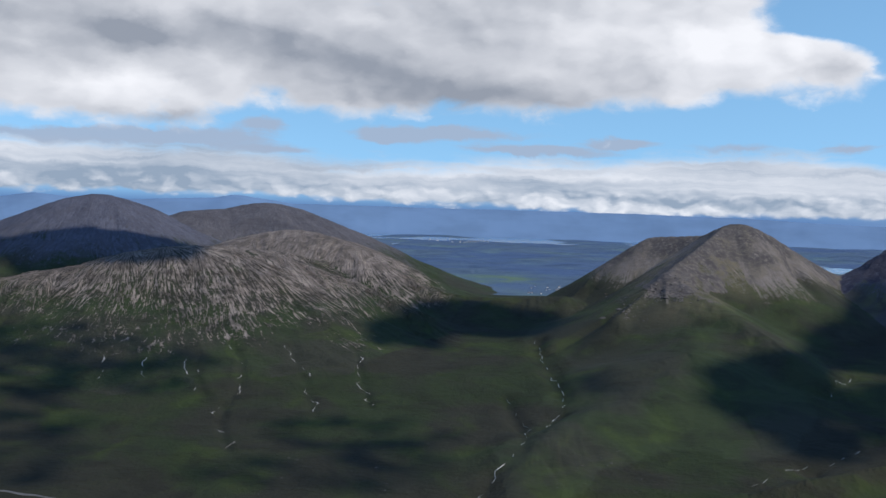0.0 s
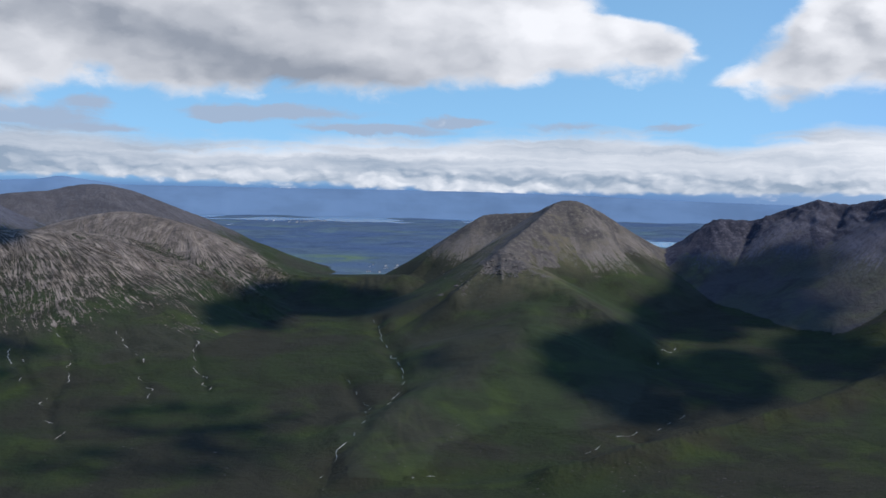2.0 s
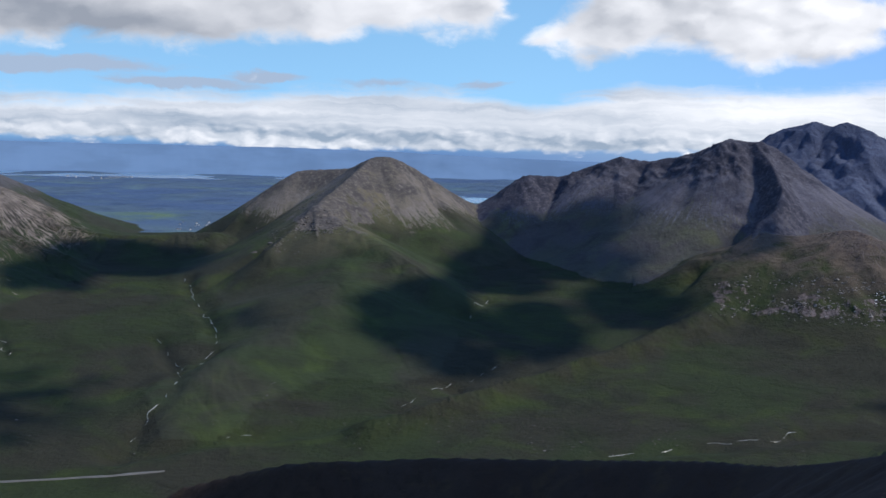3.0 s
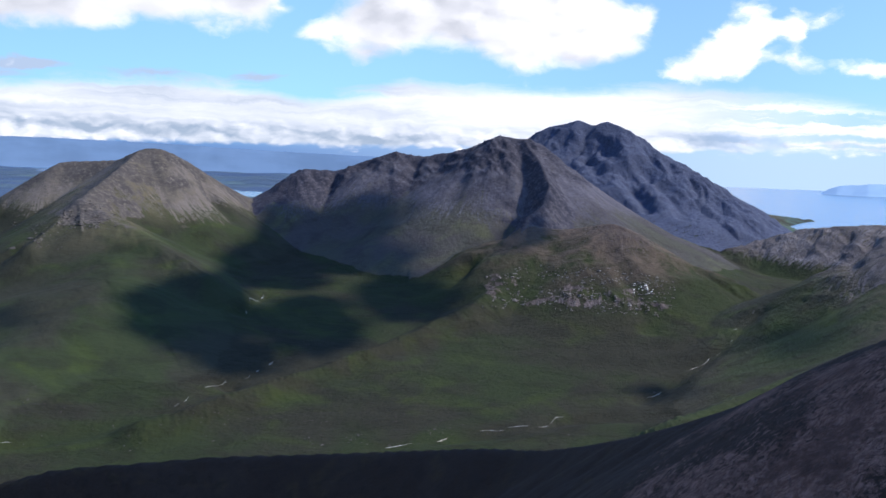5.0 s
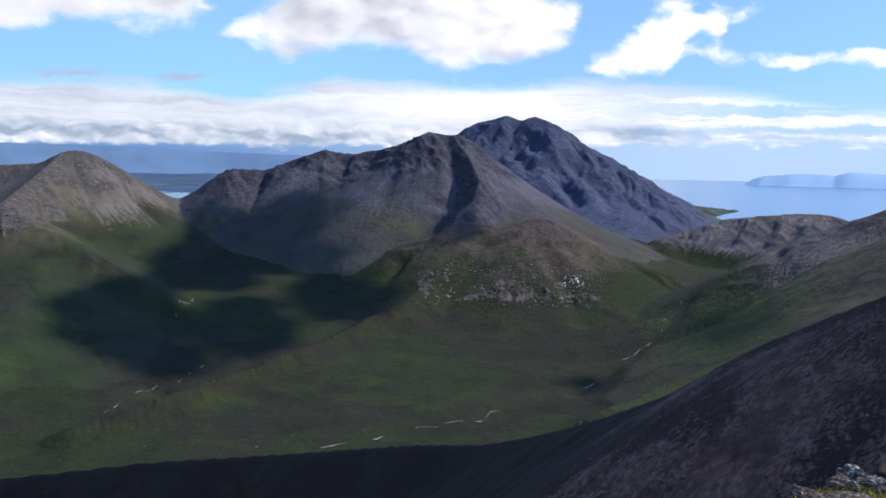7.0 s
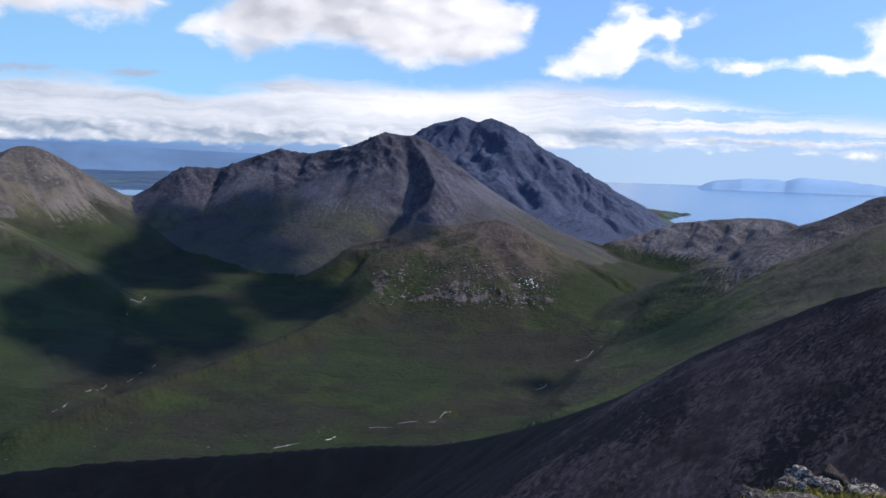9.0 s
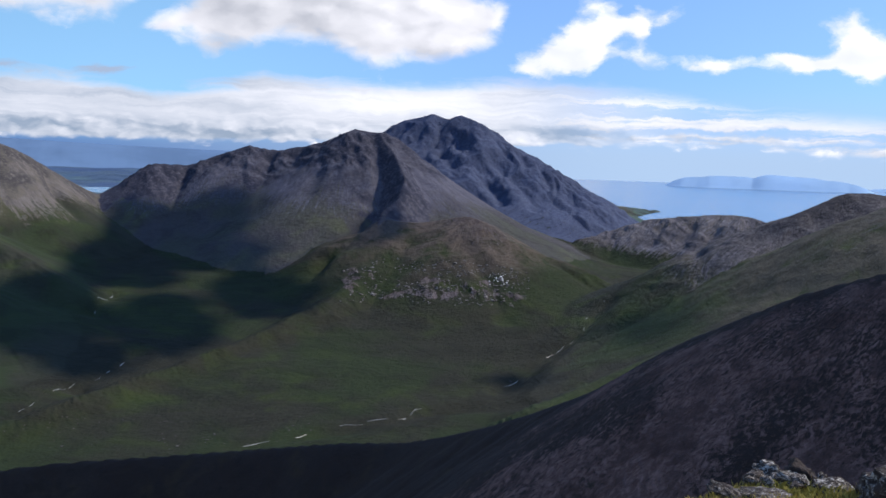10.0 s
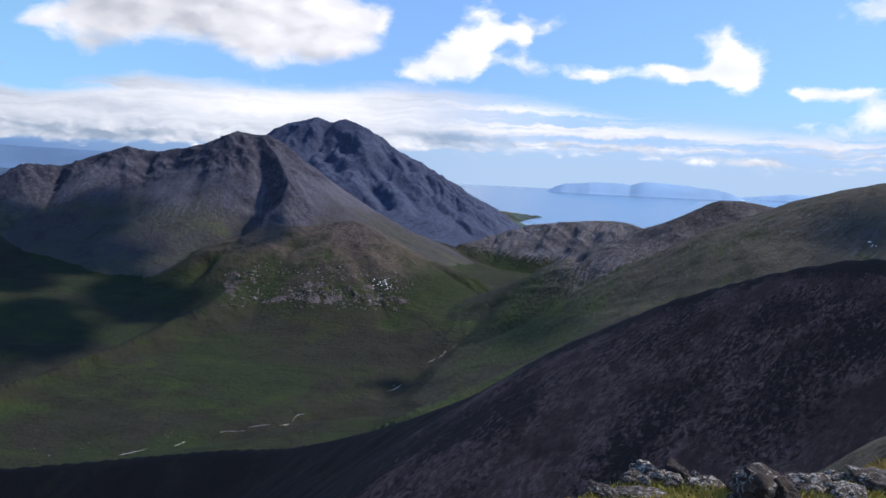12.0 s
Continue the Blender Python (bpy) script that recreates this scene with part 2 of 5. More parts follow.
sun = new("sun", bpy.data.lights.new("sun", "SUN"))
sun.data.energy, sun.data.angle, sun.data.color = 5.0, radians(0.9), (1.0, 0.9, 0.75)
SUNWARD = Vector((math.sin(radians(SUN_BEARING)) * math.cos(radians(SUN_HEIGHT)), math.cos(radians(SUN_BEARING)) * math.cos(radians(SUN_HEIGHT)), math.sin(radians(SUN_HEIGHT))))
sun.matrix_world = look(SUNWARD * 400, (0, 0, 0))


# ---------------------------------------------------------------- materials


def material(name):
    m = bpy.data.materials.new(name)
    m.use_nodes = True
    gr = Graph(m.node_tree)
    shader, output = gr.node("ShaderNodeBsdfPrincipled"), gr.node("ShaderNodeOutputMaterial")
    gr.put(output.inputs[0], shader.outputs[0])
    return m, gr, shader


GRASS, HEATH, DRY = (0.022, 0.031, 0.0135), (0.025, 0.0265, 0.018), (0.068, 0.06, 0.042)


def hillside(name, rock, scree, size=1.0, grass=GRASS, heath=HEATH, dry=DRY, streaky=1.0, relief_by=0.8, blotch=0.35, drawn=0.17, cragged=0.9):
    m, gr, shader = material(name)
    at = gr.node("ShaderNodeTexCoord").outputs["Object"]
    flow = gr.node("ShaderNodeAttribute", attribute_name="flow").outputs["Vector"]
    cover = gr.split(gr.node("ShaderNodeAttribute", attribute_name="cover").outputs["Vector"])
    streak = gr.noise(gr.vmath("MULTIPLY", flow, (1.0, drawn, 1.0)), 0.6 / size, 5, 0.68, 0.6)
    fine = gr.noise(at, 0.5 / size, 6, 0.68)
    grain = gr.noise(at, 2.2 / size, 3, 0.7)
    wide = gr.noise(at, 0.022 / size, 4, 0.55, 0.4)
    patch = gr.noise(at, 0.09 / size, 6, 0.62, 0.5)
    turf = gr.mix(gr.span(wide, 0.4, 0.58), grass, heath)
    turf = gr.mix(gr.math("MULTIPLY", gr.span(gr.noise(at, 0.035 / size, 3, 0.5, 1.0), 0.52, 0.72), 0.6), turf, tuple(c * f for c, f in zip(grass, (1.5, 1.55, 0.95))))
    turf = gr.mix(gr.math("MULTIPLY", gr.span(patch, 0.46, 0.68), 0.55), turf, tuple(c * 0.5 for c in heath))
    turf = gr.mix(gr.math("MULTIPLY", gr.span(fine, 0.5, 0.78), 0.3), turf, tuple(c * 1.7 for c in grass))
    turf = gr.mix(gr.math("MULTIPLY", cover[1], gr.span(patch, 0.3, 0.6)), turf, dry)
    stone = gr.mix(gr.span(streak, 0.4, 0.66), rock, scree)
    stone = gr.mix(gr.math("MULTIPLY", gr.span(patch, 0.44, 0.62), 0.75), stone, tuple(0.5 * (a + b) for a, b in zip(rock, dry)))
    stone = gr.mix(gr.math("MULTIPLY", gr.span(fine, 0.46, 0.72), 0.5), stone, tuple(c * 0.5 for c in rock))
    stone = gr.mix(gr.math("MULTIPLY", gr.span(grain, 0.55, 0.75), 0.35), stone, tuple(c * 1.25 for c in scree))
    stone = gr.mix(gr.math("MULTIPLY", gr.span(gr.noise(at, 0.03 / size, 6, 0.62, 0.6), 0.44, 0.64), blotch), stone, tuple(c * 0.5 for c in rock))
    stone = gr.mix(gr.math("MULTIPLY", gr.math("MULTIPLY", cover[2], gr.span(fine, 0.3, 0.55)), cragged), stone, tuple(c * f for c, f in zip(rock, (0.4, 0.42, 0.47))))
    # bare ground where the cover says so, broken up along the fall line
    loose = gr.span(cover[0], 0.02, 0.3)
    bare = gr.math("MULTIPLY_ADD", gr.math("SUBTRACT", streak, 0.5), 2.6 * streaky, gr.math("MULTIPLY", gr.math("SUBTRACT", fine, 0.5), 0.5 + 0.9 * streaky))
    bare = gr.math("MULTIPLY_ADD", bare, loose, cover[0])
    bare = gr.span(bare, 0.36, 0.62)
    gr.put(shader.inputs["Base Color"], gr.mix(bare, turf, stone))
    shader.inputs["Roughness"].default_value = 0.95
    shader.inputs["Specular IOR Level"].default_value = 0.1
    bump = gr.node("ShaderNodeBump")
    bump.inputs["Strength"].default_value, bump.inputs["Distance"].default_value = relief_by, 1.3 * size
    relief = gr.math("MULTIPLY_ADD", patch, 1.6, fine)
    relief = gr.math("MULTIPLY_ADD", streak, gr.math("MULTIPLY", bare, 0.5 * streaky), relief)
    gr.put(bump.inputs["Height"], relief)
    gr.put(shader.inputs["Normal"], bump.outputs[0])
    return m


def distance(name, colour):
    """Far land with the blue of haze put into its base colour."""
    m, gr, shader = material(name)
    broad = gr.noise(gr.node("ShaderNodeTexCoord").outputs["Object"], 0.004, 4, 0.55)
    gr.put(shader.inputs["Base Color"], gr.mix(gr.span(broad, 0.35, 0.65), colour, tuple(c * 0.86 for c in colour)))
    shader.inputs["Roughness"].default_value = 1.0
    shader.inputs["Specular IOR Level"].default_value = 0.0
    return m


MATERIALS = {
    "scree_hill": hillside("granite_scree", (0.0994, 0.0853, 0.0745), (0.2236, 0.1888, 0.159), size=0.75, dry=(0.0315, 0.0282, 0.0215), streaky=1.15),
    "peaked_mountain": hillside("brown_scree", (0.1098, 0.0972, 0.0864), (0.1395, 0.1233, 0.108), streaky=0.3, dry=(0.09, 0.0792, 0.0495), relief_by=0.35, blotch=0.2),
    # ridge scree and turf carry added blue in place of haze
    "long_ridge": hillside("hazed_grey_scree", (0.0672, 0.0655, 0.0835), (0.0896, 0.0867, 0.1039), grass=(0.0466, 0.0481, 0.0383), heath=(0.0484, 0.0453, 0.0474), streaky=0.3, dry=(0.0717, 0.0683, 0.0699), relief_by=0.55, blotch=0.45),
    "crag_knoll": hillside("crag_turf", (0.0554, 0.0446, 0.0444), (0.1266, 0.1037, 0.101), grass=(0.019, 0.0259, 0.0099), heath=(0.0222, 0.0223, 0.0138), dry=(0.0791, 0.0612, 0.0474), streaky=0.4, relief_by=0.6),
    # blue-grey gabbro, its base colours pushed bluer to imitate haze
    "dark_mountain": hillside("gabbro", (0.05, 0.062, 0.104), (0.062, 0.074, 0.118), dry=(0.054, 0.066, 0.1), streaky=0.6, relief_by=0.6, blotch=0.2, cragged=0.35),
    "rocky_hill": hillside("slab_rock", (0.0924, 0.0845, 0.092), (0.176, 0.1654, 0.173), dry=(0.0968, 0.0827, 0.0644), streaky=0.4, blotch=0.6),
    "green_hill": hillside("green_slope", (0.0643, 0.0562, 0.056), (0.1058, 0.0936, 0.0907), grass=(0.0302, 0.0403, 0.0166), heath=(0.0302, 0.0295, 0.0204), streaky=0.3, blotch=0.4, relief_by=0.5),
    "rocky_spur": hillside("spur_rock", (0.0738, 0.0666, 0.0684), (0.135, 0.1224, 0.1216), dry=(0.0675, 0.0594, 0.0437), streaky=0.4, blotch=0.4),
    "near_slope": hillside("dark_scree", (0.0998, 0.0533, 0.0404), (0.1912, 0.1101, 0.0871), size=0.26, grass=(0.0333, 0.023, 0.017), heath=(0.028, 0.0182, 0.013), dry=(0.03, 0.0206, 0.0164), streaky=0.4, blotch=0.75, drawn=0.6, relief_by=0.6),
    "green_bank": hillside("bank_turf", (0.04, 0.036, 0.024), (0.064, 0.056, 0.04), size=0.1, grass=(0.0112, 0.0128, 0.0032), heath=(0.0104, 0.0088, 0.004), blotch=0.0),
    # far hill: base colours tinted blue as haze would
    "far_hill": hillside("hazed_heath", (0.0558, 0.058, 0.076), (0.081, 0.0828, 0.1), dry=(0.063, 0.0616, 0.068), streaky=0.4),
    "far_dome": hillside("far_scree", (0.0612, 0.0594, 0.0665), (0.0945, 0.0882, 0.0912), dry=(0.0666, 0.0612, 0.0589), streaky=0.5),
    # headland: haze tint mixed into rock and grass colours
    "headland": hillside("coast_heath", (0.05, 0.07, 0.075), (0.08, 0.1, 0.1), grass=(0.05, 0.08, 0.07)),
    "ground": hillside("moor_grass", (0.0929, 0.0739, 0.0688), (0.1393, 0.1126, 0.1071), grass=(0.0185, 0.026, 0.0107), heath=(0.0202, 0.0204, 0.0138), relief_by=0.6),
    # moor green shifted to blue, standing in for haze
    "moor": hillside("hazed_moor", (0.0855, 0.12, 0.1667), (0.133, 0.165, 0.2012), size=6.0, grass=(0.057, 0.088, 0.1242), heath=(0.0456, 0.076, 0.138), dry=(0.0808, 0.125, 0.0747), relief_by=0.5),
    # haze over mainland and island is painted into these base colours
    "mainland": distance("blue_haze_land", (0.115, 0.18, 0.275)),
    "island": distance("pale_haze_land", (0.27, 0.4, 0.55)),
    "summit": hillside("summit_turf", (0.1, 0.085, 0.08), (0.2, 0.18, 0.16), size=0.03, grass=(0.15, 0.14, 0.022), heath=(0.16, 0.11, 0.028)),
}

water, gr, shader = material("sea_water")
shader.inputs["Base Color"].default_value = (0.08, 0.15, 0.23, 1)
shader.inputs["Roughness"].default_value = 0.2
bump = gr.node("ShaderNodeBump")
bump.inputs["Strength"].default_value, bump.inputs["Distance"].default_value = 0.18, 1.0
gr.put(bump.inputs["Height"], gr.noise(gr.node("ShaderNodeTexCoord").outputs["Object"], 0.12, 5, 0.6))
gr.put(shader.inputs["Normal"], bump.outputs[0])

# ---------------------------------------------------------------- terrain


def place(az, el, d):
    """A point seen from the summit at bearing az and elevation el, d metres off."""
    a = radians(az)
    return (d * math.sin(a), d * math.cos(a), EYE + d * math.tan(radians(el)))


def lattice(ix, iy, seed):
    n = (ix.astype(np.int64) * 374761393 + iy.astype(np.int64) * 668265263 + seed * 974634777) & 0x7FFFFFFF
    n = ((n ^ (n >> 13)) * 1274126177) & 0x7FFFFFFF
    return ((n ^ (n >> 16)) & 0xFFFFF) / 0xFFFFF


def noise2(x, y, seed=0):
    """Smooth value noise, -1 to 1."""
    ix, iy = np.floor(x), np.floor(y)
    fx, fy = x - ix, y - iy
    fx, fy = fx * fx * fx * (fx * (fx * 6 - 15) + 10), fy * fy * fy * (fy * (fy * 6 - 15) + 10)
    a, b = lattice(ix, iy, seed), lattice(ix + 1, iy, seed)
    c, d = lattice(ix, iy + 1, seed), lattice(ix + 1, iy + 1, seed)
    return 2 * ((a + (b - a) * fx) * (1 - fy) + (c + (d - c) * fx) * fy) - 1


def fbm(x, y, octaves, seed=0, ridged=False):
    total, amp, norm = np.zeros_like(x), 1.0, 0.0
    for k in range(octaves):
        n = noise2(x * 2**k + 17.3 * k, y * 2**k - 9.1 * k, seed + k)
        total += amp * ((1 - 2 * np.abs(n)) if ridged else n)
        norm += amp
        amp *= 0.5
    return total / norm


def smoothstep(a, b, x):
    u = np.clip((np.asarray(x) - a) / (b - a), 0, 1)
    return u * u * (3 - 2 * u)


def smax(a, b, k):
    h = np.clip(k - np.abs(a - b), 0, None) / k
    return np.maximum(a, b) + h * h * k * 0.25


# ridges as knots of (bearing, elevation, distance). spread: reach of the flank per metre of height; round, hollow: shape of crest and foot;
# lean: how far the ribs slant along the ridge as they descend
RIDGES = [
    # hill, spread, round, hollow, crag, gully, lean, knots
    ("scree_hill", 3.1, 1.45, 1.9, 0.35, 1.5, 0.0, [(-40, -8.0, 520), (-34, -6.5, 520), (-27, -4.9, 515), (-22.4, -3.79, 515), (-18.4, -3.07, 522), (-15.7, -2.3, 527), (-12.9, -1.98, 533), (-10.5, -2.1, 545), (-8.6, -2.2, 580)]),
    ("scree_hill", 3.0, 1.35, 1.8, 0.35, 1.0, 0.0, [(-10.9, -1.7, 620), (-9.1, -1.17, 630), (-7.6, -1.04, 630), (-6.1, -1.33, 622), (-4.9, -1.8, 610), (-3.7, -2.52, 600), (-2.5, -3.09, 590), (-1.0, -3.8, 575), (0.6, -4.2, 565), (2.7, -4.34, 560), (6.6, -4.14, 562)]),
    ("scree_hill", 3.0, 1.4, 1.8, 0.3, 1.4, 0.0, [(-10.5, -2.1, 545), (-7.2, -2.9, 540), (-4.0, -4.0, 530), (-1.5, -5.2, 510)]),
    ("peaked_mountain", 1.6, 1.1, 1.3, 0.3, 0.2, 0.0, [(6.3, -4.5, 566), (7.1, -4.0, 572), (8.3, -2.8, 585), (9.5, -1.75, 595), (10.6, -1.0, 600), (11.2, -0.82, 602), (13.5, -0.68, 595), (14.2, -0.34, 589), (15.0, -0.02, 583), (15.8, -0.08, 584), (16.8, -0.53, 590), (18.1, -1.32, 600), (19.8, -2.26, 612), (21.6, -2.95, 628)]),
    ("peaked_mountain", 1.8, 1.05, 1.5, 0.6, 0.2, 0.0, [(14.6, -0.2, 580), (13.9, -0.85, 562), (13.1, -1.55, 545), (12.2, -2.3, 527), (11.6, -2.9, 514), (10.6, -3.95, 496), (9.4, -5.0, 474)]),
    ("peaked_mountain", 1.35, 1.05, 1.1, 2.2, 0.4, 0.0, [(12.5, -2.4, 528), (11.9, -2.75, 514), (11.8, -3.5, 500), (11.9, -4.4, 486)]),
    ("peaked_mountain", 2.6, 1.3, 1.6, 0.5, 0.3, 0.0, [(12.2, -2.9, 512), (13.1, -3.6, 502), (14.3, -4.2, 490), (16.2, -5.2, 470), (18.0, -6.4, 446)]),
    ("peaked_mountain", 5.0, 1.6, 1.9, 0.3, 0.4, 0.0, [(13.5, -5.6, 465), (12.6, -7.6, 415), (10.0, -9.5, 378), (6.8, -10.8, 348), (5.0, -12.4, 322)]),
    ("long_ridge", 1.8, 1.05, 1.3, 2.6, 0.25, 0.25, [(21.6, -2.83, 622), (22.2, -1.94, 622), (23.1, -0.8, 623), (24.5, -0.86, 626), (25.1, -0.76, 627), (25.9, -0.39, 628), (27.8, 0.25, 627), (29.3, 0.05, 622), (30.5, 0.26, 618), (31.9, 0.65, 611), (33.3, 1.28, 604), (34.9, 1.08, 600)]),
    ("long_ridge", 1.9, 1.05, 1.4, 1.6, 0.45, 0.3, [(34.9, 1.08, 600), (35.8, 0.59, 597), (37.1, -0.4, 592), (38.3, -1.5, 585), (39.5, -2.45, 578), (40.7, -3.3, 570), (42.5, -4.4, 560), (44.0, -5.1, 552)]),
    ("long_ridge", 1.05, 1.0, 1.15, 1.8, 0.4, 0.2, [(34.6, 1.07, 599), (35.4, 0.17, 576), (36.05, -1.19, 549), (35.75, -2.25, 527), (35.0, -3.0, 512), (34.6, -3.9, 500)]),
    ("long_ridge", 2.2, 1.15, 1.5, 1.0, 0.5, 0.2, [(30.4, 0.1, 618), (29.9, -2.2, 585), (29.3, -4.8, 535), (28.6, -7.0, 482)]),
    ("crag_knoll", 2.5, 1.2, 1.5, 0.9, 0.25, 0.0, [(35.2, -3.5, 506), (36.9, -3.55, 508), (38.1, -3.35, 508), (39.1, -3.15, 506), (40.0, -3.27, 502), (41.5, -4.25, 498), (43.0, -4.94, 494), (44.6, -5.4, 490), (46.1, -6.0, 485)]),
    ("crag_knoll", 2.9, 1.3, 1.7, 1.0, 0.2, 0.0, [(37.8, -3.6, 512), (36.6, -4.18, 500), (35.1, -5.57, 478), (33.6, -6.81, 455), (31.6, -8.0, 425), (28.5, -9.6, 390), (24.0, -11.3, 352), (20.0, -12.5, 325), (15.0, -13.9, 300)]),
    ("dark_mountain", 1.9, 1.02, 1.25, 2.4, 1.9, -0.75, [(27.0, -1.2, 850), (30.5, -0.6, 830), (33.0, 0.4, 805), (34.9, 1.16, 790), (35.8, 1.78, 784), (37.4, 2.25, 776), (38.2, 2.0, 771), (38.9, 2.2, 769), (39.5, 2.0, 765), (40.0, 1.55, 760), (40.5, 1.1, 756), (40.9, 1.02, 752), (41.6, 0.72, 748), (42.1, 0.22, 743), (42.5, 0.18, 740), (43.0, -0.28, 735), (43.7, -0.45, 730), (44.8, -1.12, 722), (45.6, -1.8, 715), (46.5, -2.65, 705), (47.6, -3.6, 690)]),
    ("rocky_hill", 2.3, 1.5, 1.3, 1.8, 1.0, -0.5, [(43.5, -4.95, 600), (46.3, -3.98, 635), (47.8, -3.51, 645), (49.6, -2.98, 650), (50.8, -2.74, 652), (53.1, -2.53, 650), (54.0, -2.69, 645), (55.1, -3.16, 640), (57.5, -4.4, 630)]),
    ("rocky_spur", 2.0, 1.2, 1.4, 0.8, 0.3, 0.0, [(58.6, -1.35, 473), (57.3, -2.8, 460), (56.0, -4.1, 446)]),
    ("rocky_spur", 2.3, 1.1, 1.4, 1.2, 0.3, 0.4, [(52.4, -5.1, 446), (53.8, -4.0, 446), (55.2, -3.25, 450), (56.6, -2.2, 460), (58.0, -1.52, 470), (58.8, -1.2, 475), (59.7, -1.15, 480), (61.6, -1.42, 490), (62.6, -1.6, 500)]),
    ("green_hill", 2.3, 1.3, 1.5, 0.6, 0.9, 0.0, [(61.2, -2.2, 436), (61.9, -1.5, 432), (63.5, -0.72, 425), (64.8, -0.37, 420), (66.5, 0.08, 415), (70, 0.5, 410), (78, 0.6, 400), (90, -1.0, 420)]),
    ("green_hill", 2.2, 1.3, 1.6, 0.5, 0.5, 0.0, [(63.5, -2.2, 412), (61.0, -4.2, 392), (57.5, -6.1, 372), (52.0, -9.0, 345), (46.5, -11.6, 320), (43.0, -13.3, 302)]),
    ("near_slope", 1.22, 1.1, 1.0, 0.1, 0.2, 0.0, [(105, -1.2, 84), (92, -1.5, 90), (80, -2.0, 98), (70, -3.2, 106), (66.8, -3.6, 108), (65.4, -3.75, 109), (62.9, -4.33, 110), (61.0, -4.9, 111), (58.8, -5.65, 113), (56.9, -6.35, 114), (54.9, -7.3, 116), (52.9, -8.3, 119), (51.1, -9.25, 122), (48.2, -11.14, 130), (45.2, -12.63, 140), (40.7, -14.27, 157), (36.5, -15.16, 175), (33.2, -15.22, 183), (27.4, -15.6, 195), (22.0, -15.8, 203), (18.6, -15.85, 207), (14.3, -16.05, 211), (10.3, -16.2, 215), (5.0, -17.2, 224)]),
    ("green_bank", 0.8, 1.2, 1.1, 0.1, 0.1, 0.0, [(65.6, -15.2, 42), (66.3, -13.7, 39), (67.3, -12.6, 37), (69.5, -10.8, 35), (74, -8.0, 32), (84, -7.0, 28)]),
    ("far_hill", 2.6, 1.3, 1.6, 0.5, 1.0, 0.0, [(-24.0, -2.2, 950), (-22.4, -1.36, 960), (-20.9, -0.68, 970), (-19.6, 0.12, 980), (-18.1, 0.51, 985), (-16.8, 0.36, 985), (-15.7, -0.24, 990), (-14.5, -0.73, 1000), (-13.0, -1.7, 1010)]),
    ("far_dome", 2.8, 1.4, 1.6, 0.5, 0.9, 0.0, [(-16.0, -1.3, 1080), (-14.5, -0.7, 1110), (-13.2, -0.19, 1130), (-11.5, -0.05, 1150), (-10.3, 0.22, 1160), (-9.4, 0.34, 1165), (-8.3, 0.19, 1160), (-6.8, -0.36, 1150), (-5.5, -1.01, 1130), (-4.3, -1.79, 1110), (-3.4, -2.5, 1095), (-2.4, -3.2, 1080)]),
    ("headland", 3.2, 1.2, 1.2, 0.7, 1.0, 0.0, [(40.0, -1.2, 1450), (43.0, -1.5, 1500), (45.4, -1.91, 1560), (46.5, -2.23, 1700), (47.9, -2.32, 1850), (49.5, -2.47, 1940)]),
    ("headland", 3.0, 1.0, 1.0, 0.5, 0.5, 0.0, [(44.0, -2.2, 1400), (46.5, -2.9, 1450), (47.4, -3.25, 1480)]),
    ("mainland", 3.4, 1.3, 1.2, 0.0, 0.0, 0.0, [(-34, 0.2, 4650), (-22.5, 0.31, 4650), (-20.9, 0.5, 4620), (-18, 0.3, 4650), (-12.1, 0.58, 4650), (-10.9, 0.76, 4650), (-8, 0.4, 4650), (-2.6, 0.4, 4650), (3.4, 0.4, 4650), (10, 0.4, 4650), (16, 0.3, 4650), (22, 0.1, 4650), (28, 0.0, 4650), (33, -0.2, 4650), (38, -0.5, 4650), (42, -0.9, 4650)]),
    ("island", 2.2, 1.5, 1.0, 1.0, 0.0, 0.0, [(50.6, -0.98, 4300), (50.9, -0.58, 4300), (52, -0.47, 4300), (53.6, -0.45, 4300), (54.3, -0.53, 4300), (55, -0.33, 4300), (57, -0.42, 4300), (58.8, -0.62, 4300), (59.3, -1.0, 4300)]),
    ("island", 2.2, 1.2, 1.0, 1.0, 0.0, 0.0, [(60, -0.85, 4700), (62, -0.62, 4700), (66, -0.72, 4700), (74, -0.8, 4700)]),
]


# hills whose crest line is rounded off between its knots
ROUNDED = ("scree_hill", "peaked_mountain", "crag_knoll", "rocky_hill", "green_hill", "near_slope", "far_hill", "far_dome")


def crest(name, knots):
    """The crest of a hill in the world, with a knot let in midway where it is rounded."""
    p = np.array([place(*k) for k in knots])
    if name not in ROUNDED:
        return p
    q = np.vstack([2 * p[0] - p[1], p, 2 * p[-1] - p[-2]])
    mid = (9 * (q[1:-2] + q[2:-1]) - q[:-3] - q[3:]) / 16
    out = np.empty((2 * len(p) - 1, 3))
    out[::2], out[1::2] = p, mid
    return out


# usual height of a hill over its foot
TALL = {"green_bank": 60, "scree_hill": 44, "peaked_mountain": 46, "long_ridge": 58, "crag_knoll": 30, "dark_mountain": 80, "rocky_hill": 22, "green_hill": 55, "rocky_spur": 40, "near_slope": 60, "far_hill": 80, "far_dome": 80, "headland": 35, "mainland": 110, "island": 50}


